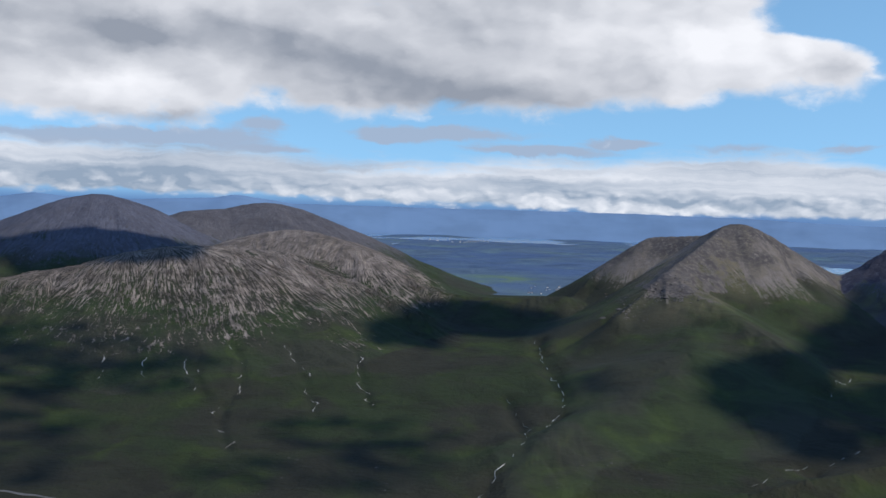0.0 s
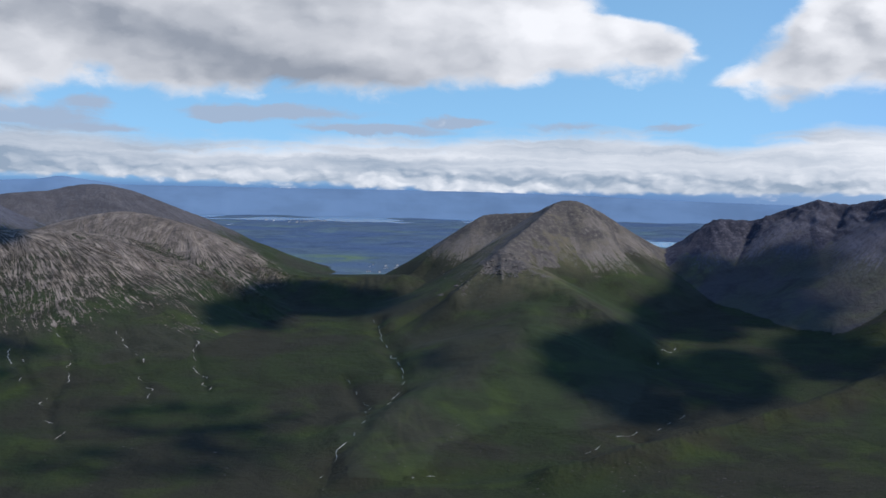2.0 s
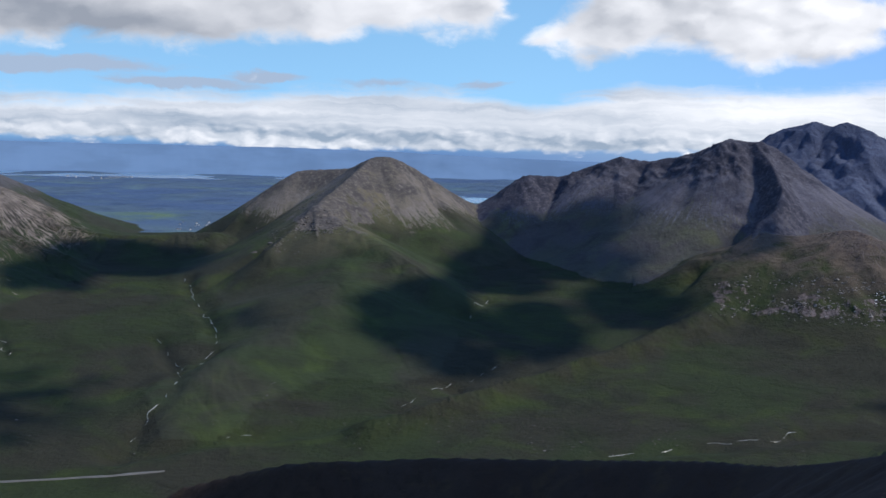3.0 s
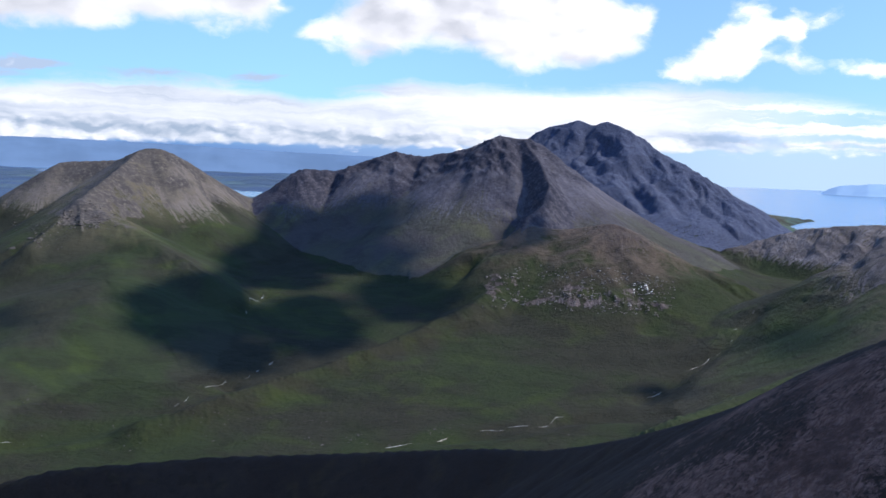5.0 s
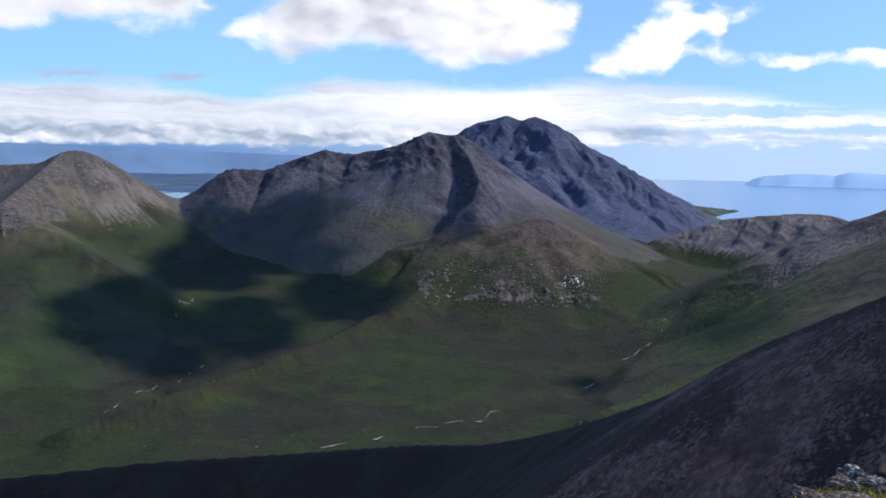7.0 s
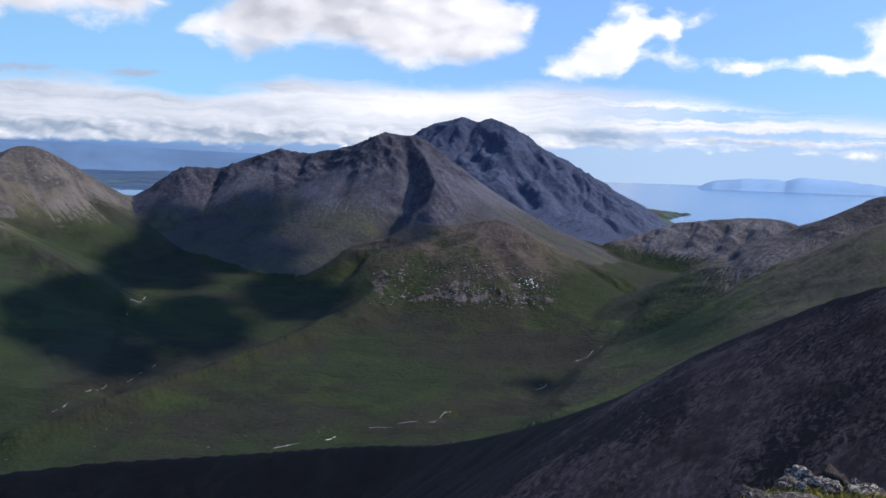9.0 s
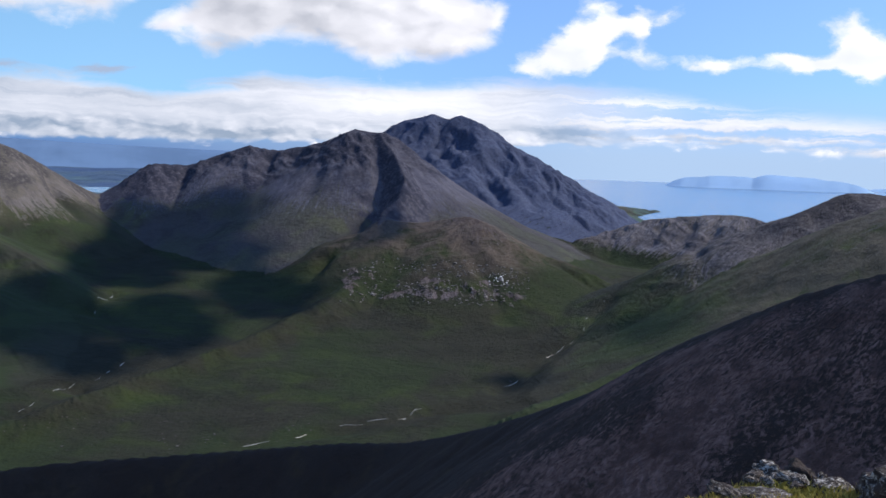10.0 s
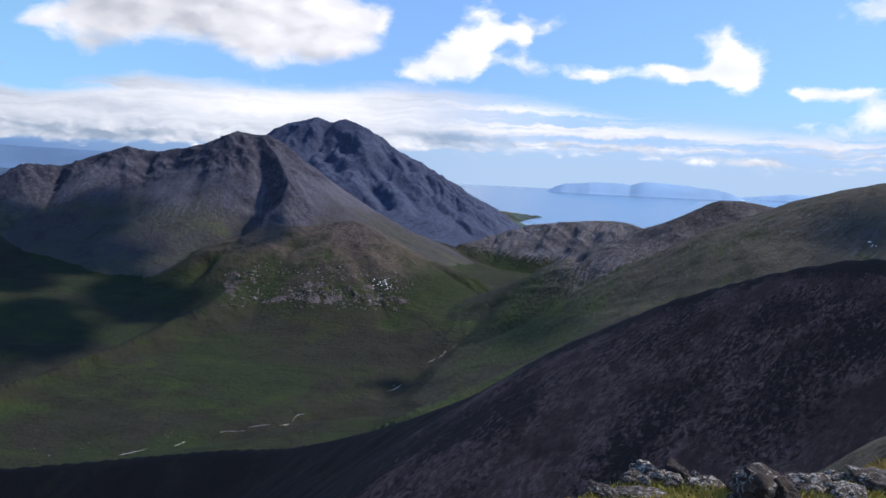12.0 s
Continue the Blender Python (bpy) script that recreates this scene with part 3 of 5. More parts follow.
def base_height(x, y):
    """The glens and moors between the hills."""
    d = np.hypot(x, y)
    az = np.degrees(np.arctan2(x, y))
    floor = np.interp(d, [0, 200, 250, 300, 340, 380, 450, 560, 640, 750, 900, 1050, 1400, 2000, 2100, 2200, 3000, 3400, 3520, 4200, 4400, 4950],
                      [2, 2, 3, 6, 10, 14, 24, 36, 38, 26, 9, 5, 4.5, 4.5, 3, 4, 5, 3, -2, -3, -3, -4])
    # open water beyond the hills to the right, an inlet on the moor
    sea = smoothstep(40, 43.5, az) * smoothstep(760, 1100, d) + smoothstep(-60, -75, az) + smoothstep(95, 110, az)
    floor = floor - (floor + 6) * np.clip(sea, 0, 1) * smoothstep(420, 900, d)
    floor = floor - 10 * smoothstep(43, 48, az) * smoothstep(430, 560, d) * (1 - smoothstep(800, 1000, d))
    inlet = np.exp(-((az - 20.5) / 5.5) ** 2) * np.exp(-((d - 2200) / 80) ** 2)
    floor = floor - 14 * inlet
    moor = smoothstep(900, 1300, d) * (1 - smoothstep(3250, 3500, d))
    roll = fbm(x / 420, y / 420, 4, 5)
    floor = floor + np.maximum(8.0 * fbm(x / 260, y / 420, 3, 25) + 3.0, 0) * smoothstep(3420, 3520, d) * (1 - smoothstep(4200, 4300, d)) * (az < 30) * (az > -40)
    return floor + moor * (11.0 * roll + 5.0 * fbm(x / 130, y / 130, 3, 6) + 7 * np.exp(-((d - 3000) / 420) ** 2) * (0.5 + roll) + 8 * smoothstep(12, 17, az) * np.exp(-((d - 3100) / 300) ** 2)) * (1 - np.clip(sea, 0, 1)) + (1 - moor) * (1.0 * fbm(x / 45, y / 45, 4, 9) + 2.6 * fbm(x / 130, y / 130, 2, 14)) * smoothstep(230, 330, d)


def summit(x, y):
    """The hill that the camera stands on."""
    d = np.hypot(x, y)
    az = np.degrees(np.arctan2(x, y))
    rim = np.clip(4.6 + (az - 38) * 0.062, 3.2, 7.0) + 2 * smoothstep(90, 140, np.abs(az)) + 0.35 * noise2(az / 4, 0 * az, 8)
    return EYE - 1.66 + 0.05 * fbm(x / 1.1, y / 1.1, 3, 3) * (d < 30) - np.where(d < rim, 0.0, (d - rim) * 0.66)


# ravines and gullies cut into the land: places along the bed, width, depth
CUTS = []


def terrain(x, y):
    """Height, hill number, place along and below the ridge, share of height below it."""
    base = base_height(x, y)
    wx, wy = x + 9 * fbm(x / 70, y / 70, 3, 21), y + 9 * fbm(x / 70, y / 70, 3, 31)
    top = base.copy()
    best = np.full(x.shape, -1e9)
    hill = np.zeros(x.shape, np.int32)
    along, below, depth = np.zeros_like(x), np.zeros_like(x), np.ones_like(x)
    for number, (name, spread, rounded, hollow, crag, gully, lean, knots) in enumerate(RIDGES):
        pts = crest(name, knots)
        reach = spread * max(pts[:, 2].max() - 5, 10) + 20
        lo, hi = pts.min(0) - reach, pts.max(0) + reach
        near = np.nonzero((x > lo[0]) & (x < hi[0]) & (y > lo[1]) & (y < hi[1]))
        if not len(near[0]):
            continue
        far = np.hypot(x[near], y[near])
        warp = smoothstep(0, 400, far)
        px, py = x[near] + (wx[near] - x[near]) * warp, y[near] + (wy[near] - y[near]) * warp
        zb = base[near]
        h = np.full(px.shape, -1e9)
        s_best, d_best, q_best, a_best = np.zeros_like(px), np.zeros_like(px), np.ones_like(px), np.zeros_like(px)
        here = np.arctan2(-py, -px)
        start = 0.0
        for p, q in zip(pts[:-1], pts[1:]):
            v = q[:2] - p[:2]
            length = math.hypot(*v)
            u = np.clip(((px - p[0]) * v[0] + (py - p[1]) * v[1]) / length**2, 0, 1)
            # the crest itself is not warped
            ux = np.clip(((x[near] - p[0]) * v[0] + (y[near] - p[1]) * v[1]) / length**2, 0, 1)
            dist = np.hypot(x[near] - p[0] - ux * v[0], y[near] - p[1] - ux * v[1])
            soft = np.hypot(px - p[0] - u * v[0], py - p[1] - u * v[1])
            dist = dist + (soft - dist) * smoothstep(4, 40, dist)
            u = ux + (u - ux) * smoothstep(4, 40, dist)
            zr = p[2] + u * (q[2] - p[2])
            tall = np.maximum(zr - zb, 0.5)
            share = np.clip(dist / (spread * tall), 0, 1.0)
            z = np.where(share < 1, zb + tall * (1 - share**rounded) ** hollow, -1e3)
            take = z > h
            h = np.where(take, z, h)
            s_best = np.where(take, start + u * length, s_best)
            d_best = np.where(take, dist, d_best)
            q_best = np.where(take, share, q_best)
            a_best = np.where(take, np.arctan2(py - p[1] - u * v[1], px - p[0] - u * v[0]), a_best)
            start += length
        size = {"near_slope": 0.2, "green_bank": 0.1, "mainland": 14.0, "island": 8.0}.get(name, 1.0)
        # ribs fan out round the corners of the crest
        turned = (a_best - here + math.pi) % (2 * math.pi) - math.pi
        way_along = 1.0 if pts[-1][0] > pts[0][0] else -1.0
        fan = s_best + way_along * 55 * size * turned
        slant = fan - lean * d_best + 5 * size * fbm(px / (22 * size), py / (22 * size), 2, 90 + number)
        cut = 0.65 * fbm(slant / (34 * size), d_best / (170 * size), 2, 40 + number, ridged=True) + 0.4 * fbm(slant / (13 * size), d_best / (38 * size), 3 if size >= 1 else 1, 45 + number, ridged=True) * (0.4 + 0.9 * smoothstep(-0.3, 0.4, fbm(px / (60 * size), py / (60 * size), 2, 97)))
        mask = smoothstep(0.0, 0.2, q_best) * (1 - smoothstep(0.6, 1.0, q_best))
        h = h - gully * 2.0 * (cut - 0.15) * mask
        rough = smoothstep(0, 0.05, q_best) * 0.8 + 0.5
        wave = 10 if name in ("long_ridge", "peaked_mountain") else 16
        h = h + crag * rough * (fbm(px / (wave * size), py / (wave * size), 5 if size >= 1 else 2, 60 + number, ridged=True) - 0.1) * (1 - smoothstep(*((0.12, 0.42) if name in ("long_ridge", "peaked_mountain") else (0.45, 0.85)), q_best)) * (0.5 + 0.5 * smoothstep(0.0, 0.06, q_best))
        over = h > best[near]
        best[near] = np.where(over, h, best[near])
        hill[near] = np.where(over, number + 1, hill[near])
        along[near] = np.where(over, fan - lean * d_best, along[near])
        below[near] = np.where(over, d_best, below[near])
        depth[near] = np.where(over, q_best, depth[near])
        top[near] = smax(top[near], h, np.maximum((4.0 if size >= 1 else 1.0) * (1 - q_best), 0.02))
    for bed, wide, deep in CUTS:
        lo, hi = bed.min(0) - 3 * wide, bed.max(0) + 3 * wide
        near = np.nonzero((x > lo[0]) & (x < hi[0]) & (y > lo[1]) & (y < hi[1]))
        if not len(near[0]):
            continue
        gap = np.full(len(near[0]), 1e9)
        for p, q in zip(bed[:-1], bed[1:]):
            v = q - p
            u = np.clip(((x[near] - p[0]) * v[0] + (y[near] - p[1]) * v[1]) / (v @ v + 1e-9), 0, 1)
            gap = np.minimum(gap, np.hypot(x[near] - p[0] - u * v[0], y[near] - p[1] - u * v[1]))
        gap = gap + 0.35 * wide * fbm(x[near] / 9, y[near] / 9, 3, 55)
        top[near] -= deep * np.exp(-((np.maximum(gap, 0) / wide) ** 2)) * (0.7 + 0.5 * fbm(x[near] / 20, y[near] / 20, 2, 56))
    # broken crags in a belt round the knoll
    az = np.degrees(np.arctan2(x, y))
    knoll = np.isin(hill, [i + 1 for i, row in enumerate(RIDGES) if row[0] == "crag_knoll"])
    crags = knoll * smoothstep(31.8, 34, az) * smoothstep(44.0, 42.2, az) * np.clip(1.25 - np.abs(np.degrees(np.arctan2(top - EYE, np.hypot(x, y))) + 6.9 + 0.35 * fbm(x / 30, y / 30, 2, 83)) / 0.95, 0, 1) * (np.hypot(x, y) < 505)
    crags = crags * smoothstep(-0.5, 0.15, fbm(x / 16, y / 16, 3, 86))
    top = top + 1.5 * crags * (fbm(x / 7, y / 7, 4, 84, ridged=True) + 0.2)
    depth = 1 - np.clip((top - base) / np.array([30.0] + [TALL[row[0]] for row in RIDGES])[hill], 0, 1)
    depth = np.clip(depth + 0.16 * fbm(x / 30, y / 30, 4, 71), 0, 1)
    ground = top - base < 1.6 + 1.0 * fbm(x / 25, y / 25, 3, 77)
    hill = np.where(ground & (hill > 0), 0, hill)
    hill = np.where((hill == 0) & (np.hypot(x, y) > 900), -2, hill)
    own = summit(x, y)
    mine = own > top
    top = np.maximum(top, own)
    hill = np.where(mine, -1, hill)
    return top, hill, along, below, depth, crags


def land(x, y):
    return float(terrain(np.array([[float(x)]]), np.array([[float(y)]]))[0][0, 0])


def meet(sights, nearest=236.0, farthest=760.0, tell=False, step=1.0):
    """Where lines of sight from the summit (bearing, elevation) first touch the land."""
    az, el = np.array(sights, float).T
    d = np.arange(nearest, farthest, step)
    a = np.radians(az)[:, None]
    z = terrain(d * np.sin(a), d * np.cos(a))[0]
    hit = z >= EYE + d * np.tan(np.radians(el))[:, None]
    at = d[np.where(hit.any(1), hit.argmax(1), len(d) - 1)]
    spots = np.stack([at * np.sin(a[:, 0]), at * np.cos(a[:, 0])], -1)
    return (spots, hit.any(1)) if tell else spots


STREAMS = [
    ([(5.3, -6.49), (5.2, -7.04), (5.8, -8.05), (6.4, -8.76), (6.7, -9.48), (6.5, -10.37), (5.4, -11.1), (4.7, -11.34), (4.6, -11.93), (4.0, -12.82), (3.1, -13.44), (2.4, -14.76), (1.3, -15.6)], 0.58, 0.44),
    ([(3.6, -9.7), (4.1, -10.5), (4.7, -11.34)], 0.29, 0.68),
    ([(1.3, -15.7), (3.4, -15.27), (6.0, -15.04), (10, -14.7), (13.9, -14.1), (16.0, -13.52), (17.7, -12.8), (19.3, -12.24)], 0.40, 0.62),
    ([(19.3, -12.24), (20.8, -11.5), (22.0, -10.94), (22.4, -10.6)], 0.40, 0.68),
    ([(20.0, -8.5), (20.1, -8.28), (20.5, -7.8), (21.1, -7.55)], 0.58, 0.37),
    ([(47.0, -7.33), (46.2, -8.4), (44.8, -9.8), (43.3, -10.92), (42.8, -11.54), (41.5, -12.3)], 0.43, 0.57),
    ([(42.9, -13.0), (40.0, -13.3), (37.0, -13.59), (36.3, -13.97), (31.4, -14.78), (27.7, -15.45)], 0.43, 0.67),
    ([(31.95, -5.7), (31.5, -6.3), (30.9, -6.75)], 0.50, 0.62),
]
GULLIES = [
    [(-11.13, -6.95), (-10.39, -8.11), (-10.49, -9.3), (-11.28, -10.2), (-11.53, -11.4), (-11.07, -12.5)],
    [(-4.52, -7.3), (-4.02, -9.1), (-3.66, -10.3)], [(-8.06, -7.14), (-6.9, -9.4), (-6.6, -10.9)], [(-13.3, -7.9), (-13.1, -8.7)], [(-12.8, -8.5), (-12.4, -9.7)],
    [(-17.2, -7.6), (-17.9, -8.9)], [(-15.0, -7.6), (-15.4, -9.0)],
]

RAVINES = [
    # lines of sight along the bed, width, depth
    ([(34.5, 0.5), (34.9, -0.6), (34.9, -1.6), (34.3, -2.5)], 5, 3),
    ([(34.0, -3.4), (33.4, -4.6), (32.2, -5.3), (31.2, -6.2)], 5, 3),
    ([(32.2, 0.3), (31.5, -0.9), (31.0, -2.2)], 4, 1.6),
    ([(29.0, -0.4), (28.6, -1.8), (28.0, -3.4)], 5, 1.4),
    ([(24.7, -1.2), (24.4, -2.0), (23.8, -2.8)], 4, 3),
    ([(38.6, 1.6), (39.4, 0.2), (40.4, -1.0), (41.2, -2.2)], 6, 6),
    ([(37.8, 1.7), (37.9, 0.6), (38.6, -0.4)], 5, 6),
    ([(40.6, 0.2), (41.8, -1.0), (43.0, -2.4)], 6, 6),
    ([(39.4, -4.6), (41.0, -6.8), (41.6, -8.6)], 5, 2),
    ([(17.8, -1.6), (18.6, -2.8), (19.4, -3.6)], 5, 4),
    ([(51.3, -3.2), (50.8, -4.0), (50.2, -4.8)], 4, 4), ([(52.4, -3.0), (52.0, -3.9), (51.4, -4.7)], 4, 4), ([(49.6, -3.4), (49.0, -4.2)], 3, 3),
]
for sights, width, deep in RAVINES:
    CUTS.append((meet(sights, farthest=800.0), width, deep))
for sights, width, broken in STREAMS:
    CUTS.append((meet(sights), 4.0, 2.2))
for sights in GULLIES:
    CUTS.append((meet(sights), 2.0, 0.9))

# ---------------------------------------------------------------- the land, cut into hills

# bare rock and scree from the crest of a hill down to its foot, in five steps
BARE = {
    "scree_hill": (0.8, 0.78, 0.66, 0.34, 0.02), "peaked_mountain": (0.85, 0.85, 0.65, 0.2, 0.0), "long_ridge": (0.85, 0.82, 0.62, 0.24, 0.02),
    "crag_knoll": (0.62, 0.42, 0.12, 0.02, 0.0), "dark_mountain": (0.95, 0.95, 0.95, 0.85, 0.7), "rocky_hill": (0.6, 0.7, 0.7, 0.4, 0.0),
    "green_hill": (0.45, 0.32, 0.14, 0.0, 0.0), "rocky_spur": (0.9, 0.7, 0.4, 0.1, 0.0), "near_slope": (0.56, 0.57, 0.6, 0.62, 0.62), "green_bank": (0.05, 0.05, 0.05, 0.05, 0.05), "far_hill": (0.7, 0.65, 0.5, 0.2, 0.0),
    "far_dome": (0.7, 0.7, 0.5, 0.2, 0.0), "headland": (0.3, 0.25, 0.2, 0.1, 0.0), "ground": (0.0, 0.0, 0.0, 0.0, 0.0), "moor": (0.0, 0.0, 0.0, 0.0, 0.0),
    "mainland": (0.5, 0.5, 0.5, 0.5, 0.5), "island": (0.5, 0.5, 0.5, 0.5, 0.5), "summit": (0.05, 0.05, 0.05, 0.05, 0.05),
}
LABELS = {
    "scree_hill": ("rounded hill of pale granite scree with grassy foot", "hill"),
    "peaked_mountain": ("peaked brown mountain with scree flanks and green skirts", "mountain"),
    "long_ridge": ("long grey-brown mountain ridge with gullies under cloud shadow", "mountain"),
    "crag_knoll": ("green knoll with a belt of broken pale crags", "hill"),
    "dark_mountain": ("high dark gabbro mountain with a jagged crest, blued for haze", "mountain"),
    "rocky_hill": ("low rounded rocky hill beside the pass", "hill"),
    "green_hill": ("grassy hill sloping down into the glen", "hill"),
    "rocky_spur": ("rocky brown spur with a dark crest above the pass", "hill"),
    "near_slope": ("dark shaded scree slope falling from the near ridge", "slope"),
    "green_bank": ("steep grassy bank falling away below the summit", "slope"),
    "far_hill": ("distant conical hill, blue-grey for haze", "hill"),
    "far_dome": ("distant brown-grey domed hill", "hill"),
    "headland": ("low green headland running out into the sea", "headland"),
    "ground": ("green moor and grassy glen floor", "ground"),
    "moor": ("lowland moor with scattered fields, blued for haze", "ground"),
    "mainland": ("mainland mountains along the horizon, coloured blue for haze", "mountains"),
    "island": ("island far out at sea, coloured pale blue for haze", "island"),
    "summit": ("grassy summit dropping away steeply", "slope"),
}


# spurs, by the bearings of their ends; the first three carry more turf than their hill
# the last two also imitate shade on scree_hill's front, sun on its dome
TURF_AND_SHADE = {(14.6, 9.4): 0.62, (12.2, 18.0): 0.45, (13.5, 5.0): 0.2, (-40, -8.6): 0.84, (-10.9, 6.6): 1.3}


def sheet(az, rr):
    """A fan of land over the bearings az and the distances rr, cut up by hill."""
    a, r = np.meshgrid(np.radians(az), rr, indexing="ij")
    x, y = r * np.sin(a), r * np.cos(a)
    z, hill, along, below, depth, crags = terrain(x, y)
    n, m = x.shape
    index = np.arange(n * m).reshape(n, m)
    quads = np.stack([index[:-1, :-1], index[1:, :-1], index[1:, 1:], index[:-1, 1:]], -1).reshape(-1, 4)[:, ::-1]
    names = ["moor", "summit", "ground"] + [row[0] for row in RIDGES]
    code = {name: i for i, name in enumerate(LABELS)}
    number = np.array([code[name] for name in names])[hill.ravel() + 2]
    of_face = number[quads[:, 0]]
    pos = np.stack([x, y, z], -1).reshape(-1, 3)
    flow = np.stack([along, below, hill * 7.7], -1).reshape(-1, 3)
    steps = np.array([BARE[name] for name in names])[hill.ravel() + 2]
    low = np.clip(depth.ravel(), 0, 1) * 3.999
    k = low.astype(int)
    rows = np.arange(len(k))
    bare = steps[rows, k] * (1 - low + k) + steps[rows, k + 1] * (low - k)
    # the near slope is heath to the left and scree to the right
    bearing = np.degrees(a.ravel())
    start = np.interp(bearing, [40, 42.3, 45, 50, 54, 60], [22, 13, 7, 3.5, 2.2, 1.8])
    ragged = fbm(x / 6, y / 6, 3, 15).ravel()
    bare = np.where(r.ravel() < 260, bare * smoothstep(0.2, 2.0, (below.ravel() + 2.5 * ragged) / start), bare)
    bare = np.where((r.ravel() < 260) & (hill.ravel() > 0), bare * (1 + 0.55 * fbm(x / 9, y / 9, 3, 92).ravel() + 0.2 * fbm(along / 4, below / 30, 2, 93).ravel()), bare)
    bare = np.maximum(bare, smoothstep(0.1, 0.6, crags.ravel()) * (0.34 + 0.45 * smoothstep(-0.1, 0.5, fbm(x / 4, y / 4, 4, 88).ravel())))
    bare = bare * np.array([1.0, 1.0, 1.0] + [TURF_AND_SHADE.get(row[7][0][:1] + row[7][-1][:1], 1.0) for row in RIDGES])[hill.ravel() + 2]
    bare = bare * np.where(np.array(names)[hill.ravel() + 2] == "scree_hill", smoothstep(2.2, -0.8, bearing), 1.0)
    dry = np.where(hill.ravel() > 0, 1 - smoothstep(0.35, 0.75, depth.ravel()), 0)
    # pale green fields by the hamlet on the moor
    moor_at = hill.ravel() == -2
    dry = np.where(moor_at, smoothstep(1.2, 0.5, np.hypot((bearing - 3.0) / 2.6, (r.ravel() - 1330) / 130) - 0.5 * fbm(x / 40, y / 60, 3, 35).ravel()), dry)
    # steep rock and the broken crest of the high ridges stand out dark
    steep = np.hypot(np.gradient(z, axis=1) / np.gradient(r, axis=1), np.gradient(z, axis=0) / (np.maximum(r, 0.5) * np.gradient(a, axis=0)))
    high = np.isin(np.array(names)[hill.ravel() + 2], ["long_ridge", "dark_mountain", "peaked_mountain", "rocky_spur"])
    broken = fbm(x / 9, y / 9, 4, 121).ravel()
    crag = smoothstep(0.7, 1.2, steep.ravel() + 0.5 * broken) * (1 - smoothstep(0.55, 0.8, depth.ravel()))
    crag = np.clip(crag + 0.8 * (1 - smoothstep(4, 34, below.ravel() - 14 * broken)) * (1 - smoothstep(0.42, 0.68, depth.ravel())), 0, 1) * high
    # crags under the crest at the left end of the long ridge, darkened as if shaded
    sight = np.degrees(np.arctan2(z - EYE, r)).ravel()
    on_ridge = np.array(names)[hill.ravel() + 2] == "long_ridge"
    crag = np.maximum(crag, on_ridge * smoothstep(-0.25, 0.35, sight + 2.75 - 0.36 * (bearing - 22) + 1.1 * broken) * smoothstep(31.0, 29.0, bearing))
    # a dark crag stands on the spur of the peaked mountain
    knob = place(11.9, -3.1, 508)
    crag = np.maximum(crag, smoothstep(1.25, 0.6, np.hypot((x - knob[0]) / 11, (y - knob[1]) / 17).ravel() - 0.7 * broken))
    bare = np.maximum(bare, 0.9 * crag * (crag > 0.5))
    cover = np.stack([bare, dry, crag], -1)
    return pos, quads, of_face, code, flow, cover


def land_mesh(name, pos, quads, flow, cover):
    used = np.unique(quads)
    back_index = np.zeros(len(pos), np.int64)
    back_index[used] = np.arange(len(used))
    faces = back_index[quads]
    me = bpy.data.meshes.new(name)
    me.vertices.add(len(used))
    me.vertices.foreach_set("co", pos[used].astype(np.float32).ravel())
    me.loops.add(faces.size)
    me.loops.foreach_set("vertex_index", faces.astype(np.int32).ravel())
    me.polygons.add(len(faces))
    me.polygons.foreach_set("loop_start", np.arange(0, faces.size, 4, dtype=np.int32))
    me.polygons.foreach_set("use_smooth", np.ones(len(faces), bool))
    for key, values in (("flow", flow), ("cover", cover)):
        me.attributes.new(key, "FLOAT_VECTOR", "POINT").data.foreach_set("vector", values[used].astype(np.float32).ravel())
    me.update(calc_edges=True)
    me.validate()
    return me


FAN = np.arange(-30, 74, 0.08)
REACH = np.concatenate([[-0.03], np.geomspace(0.02, 60, 96)[:-1], np.arange(60, 90, 1.5), np.arange(90, 170, 0.8), np.arange(170, 240, 1.5), np.arange(240, 400, 2.2), np.arange(400, 820, 1.35), np.arange(820, 1250, 3.5), np.geomspace(1250, 4900, 90)])


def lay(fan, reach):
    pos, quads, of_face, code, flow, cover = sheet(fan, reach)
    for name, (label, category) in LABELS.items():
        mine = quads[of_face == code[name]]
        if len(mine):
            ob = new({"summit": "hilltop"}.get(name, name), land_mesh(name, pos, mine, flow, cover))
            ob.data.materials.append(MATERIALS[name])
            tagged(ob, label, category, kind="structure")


lay(FAN, REACH)
# the same land goes on round the back
FAN_BACK = np.arange(73.92, 330.1, 1.2)
FAN_BACK[-1] = 330.0
REACH_BACK = np.concatenate([np.geomspace(0.02, 60, 40)[:-1], np.arange(60, 800, 14), np.geomspace(800, 4900, 40)])
lay(np.where(FAN_BACK > 180, FAN_BACK - 360, FAN_BACK), REACH_BACK)

bm = bmesh.new()
bmesh.ops.create_circle(bm, cap_ends=True, segments=256, radius=4980)
me = bpy.data.meshes.new("water")
bm.to_mesh(me)
bm.free()
me.materials.append(water)
tagged(new("water", me), "calm blue-grey sea reflecting the bright sky", "water", kind="structure")

# ---------------------------------------------------------------- clouds overhead, whose shade lies on the hills
white, gr, shader = material("cloud_white")
shader.inputs["Base Color"].default_value = (0.9, 0.9, 0.92, 1)
shader.inputs["Roughness"].default_value = 1.0

ALOFT = 430.0


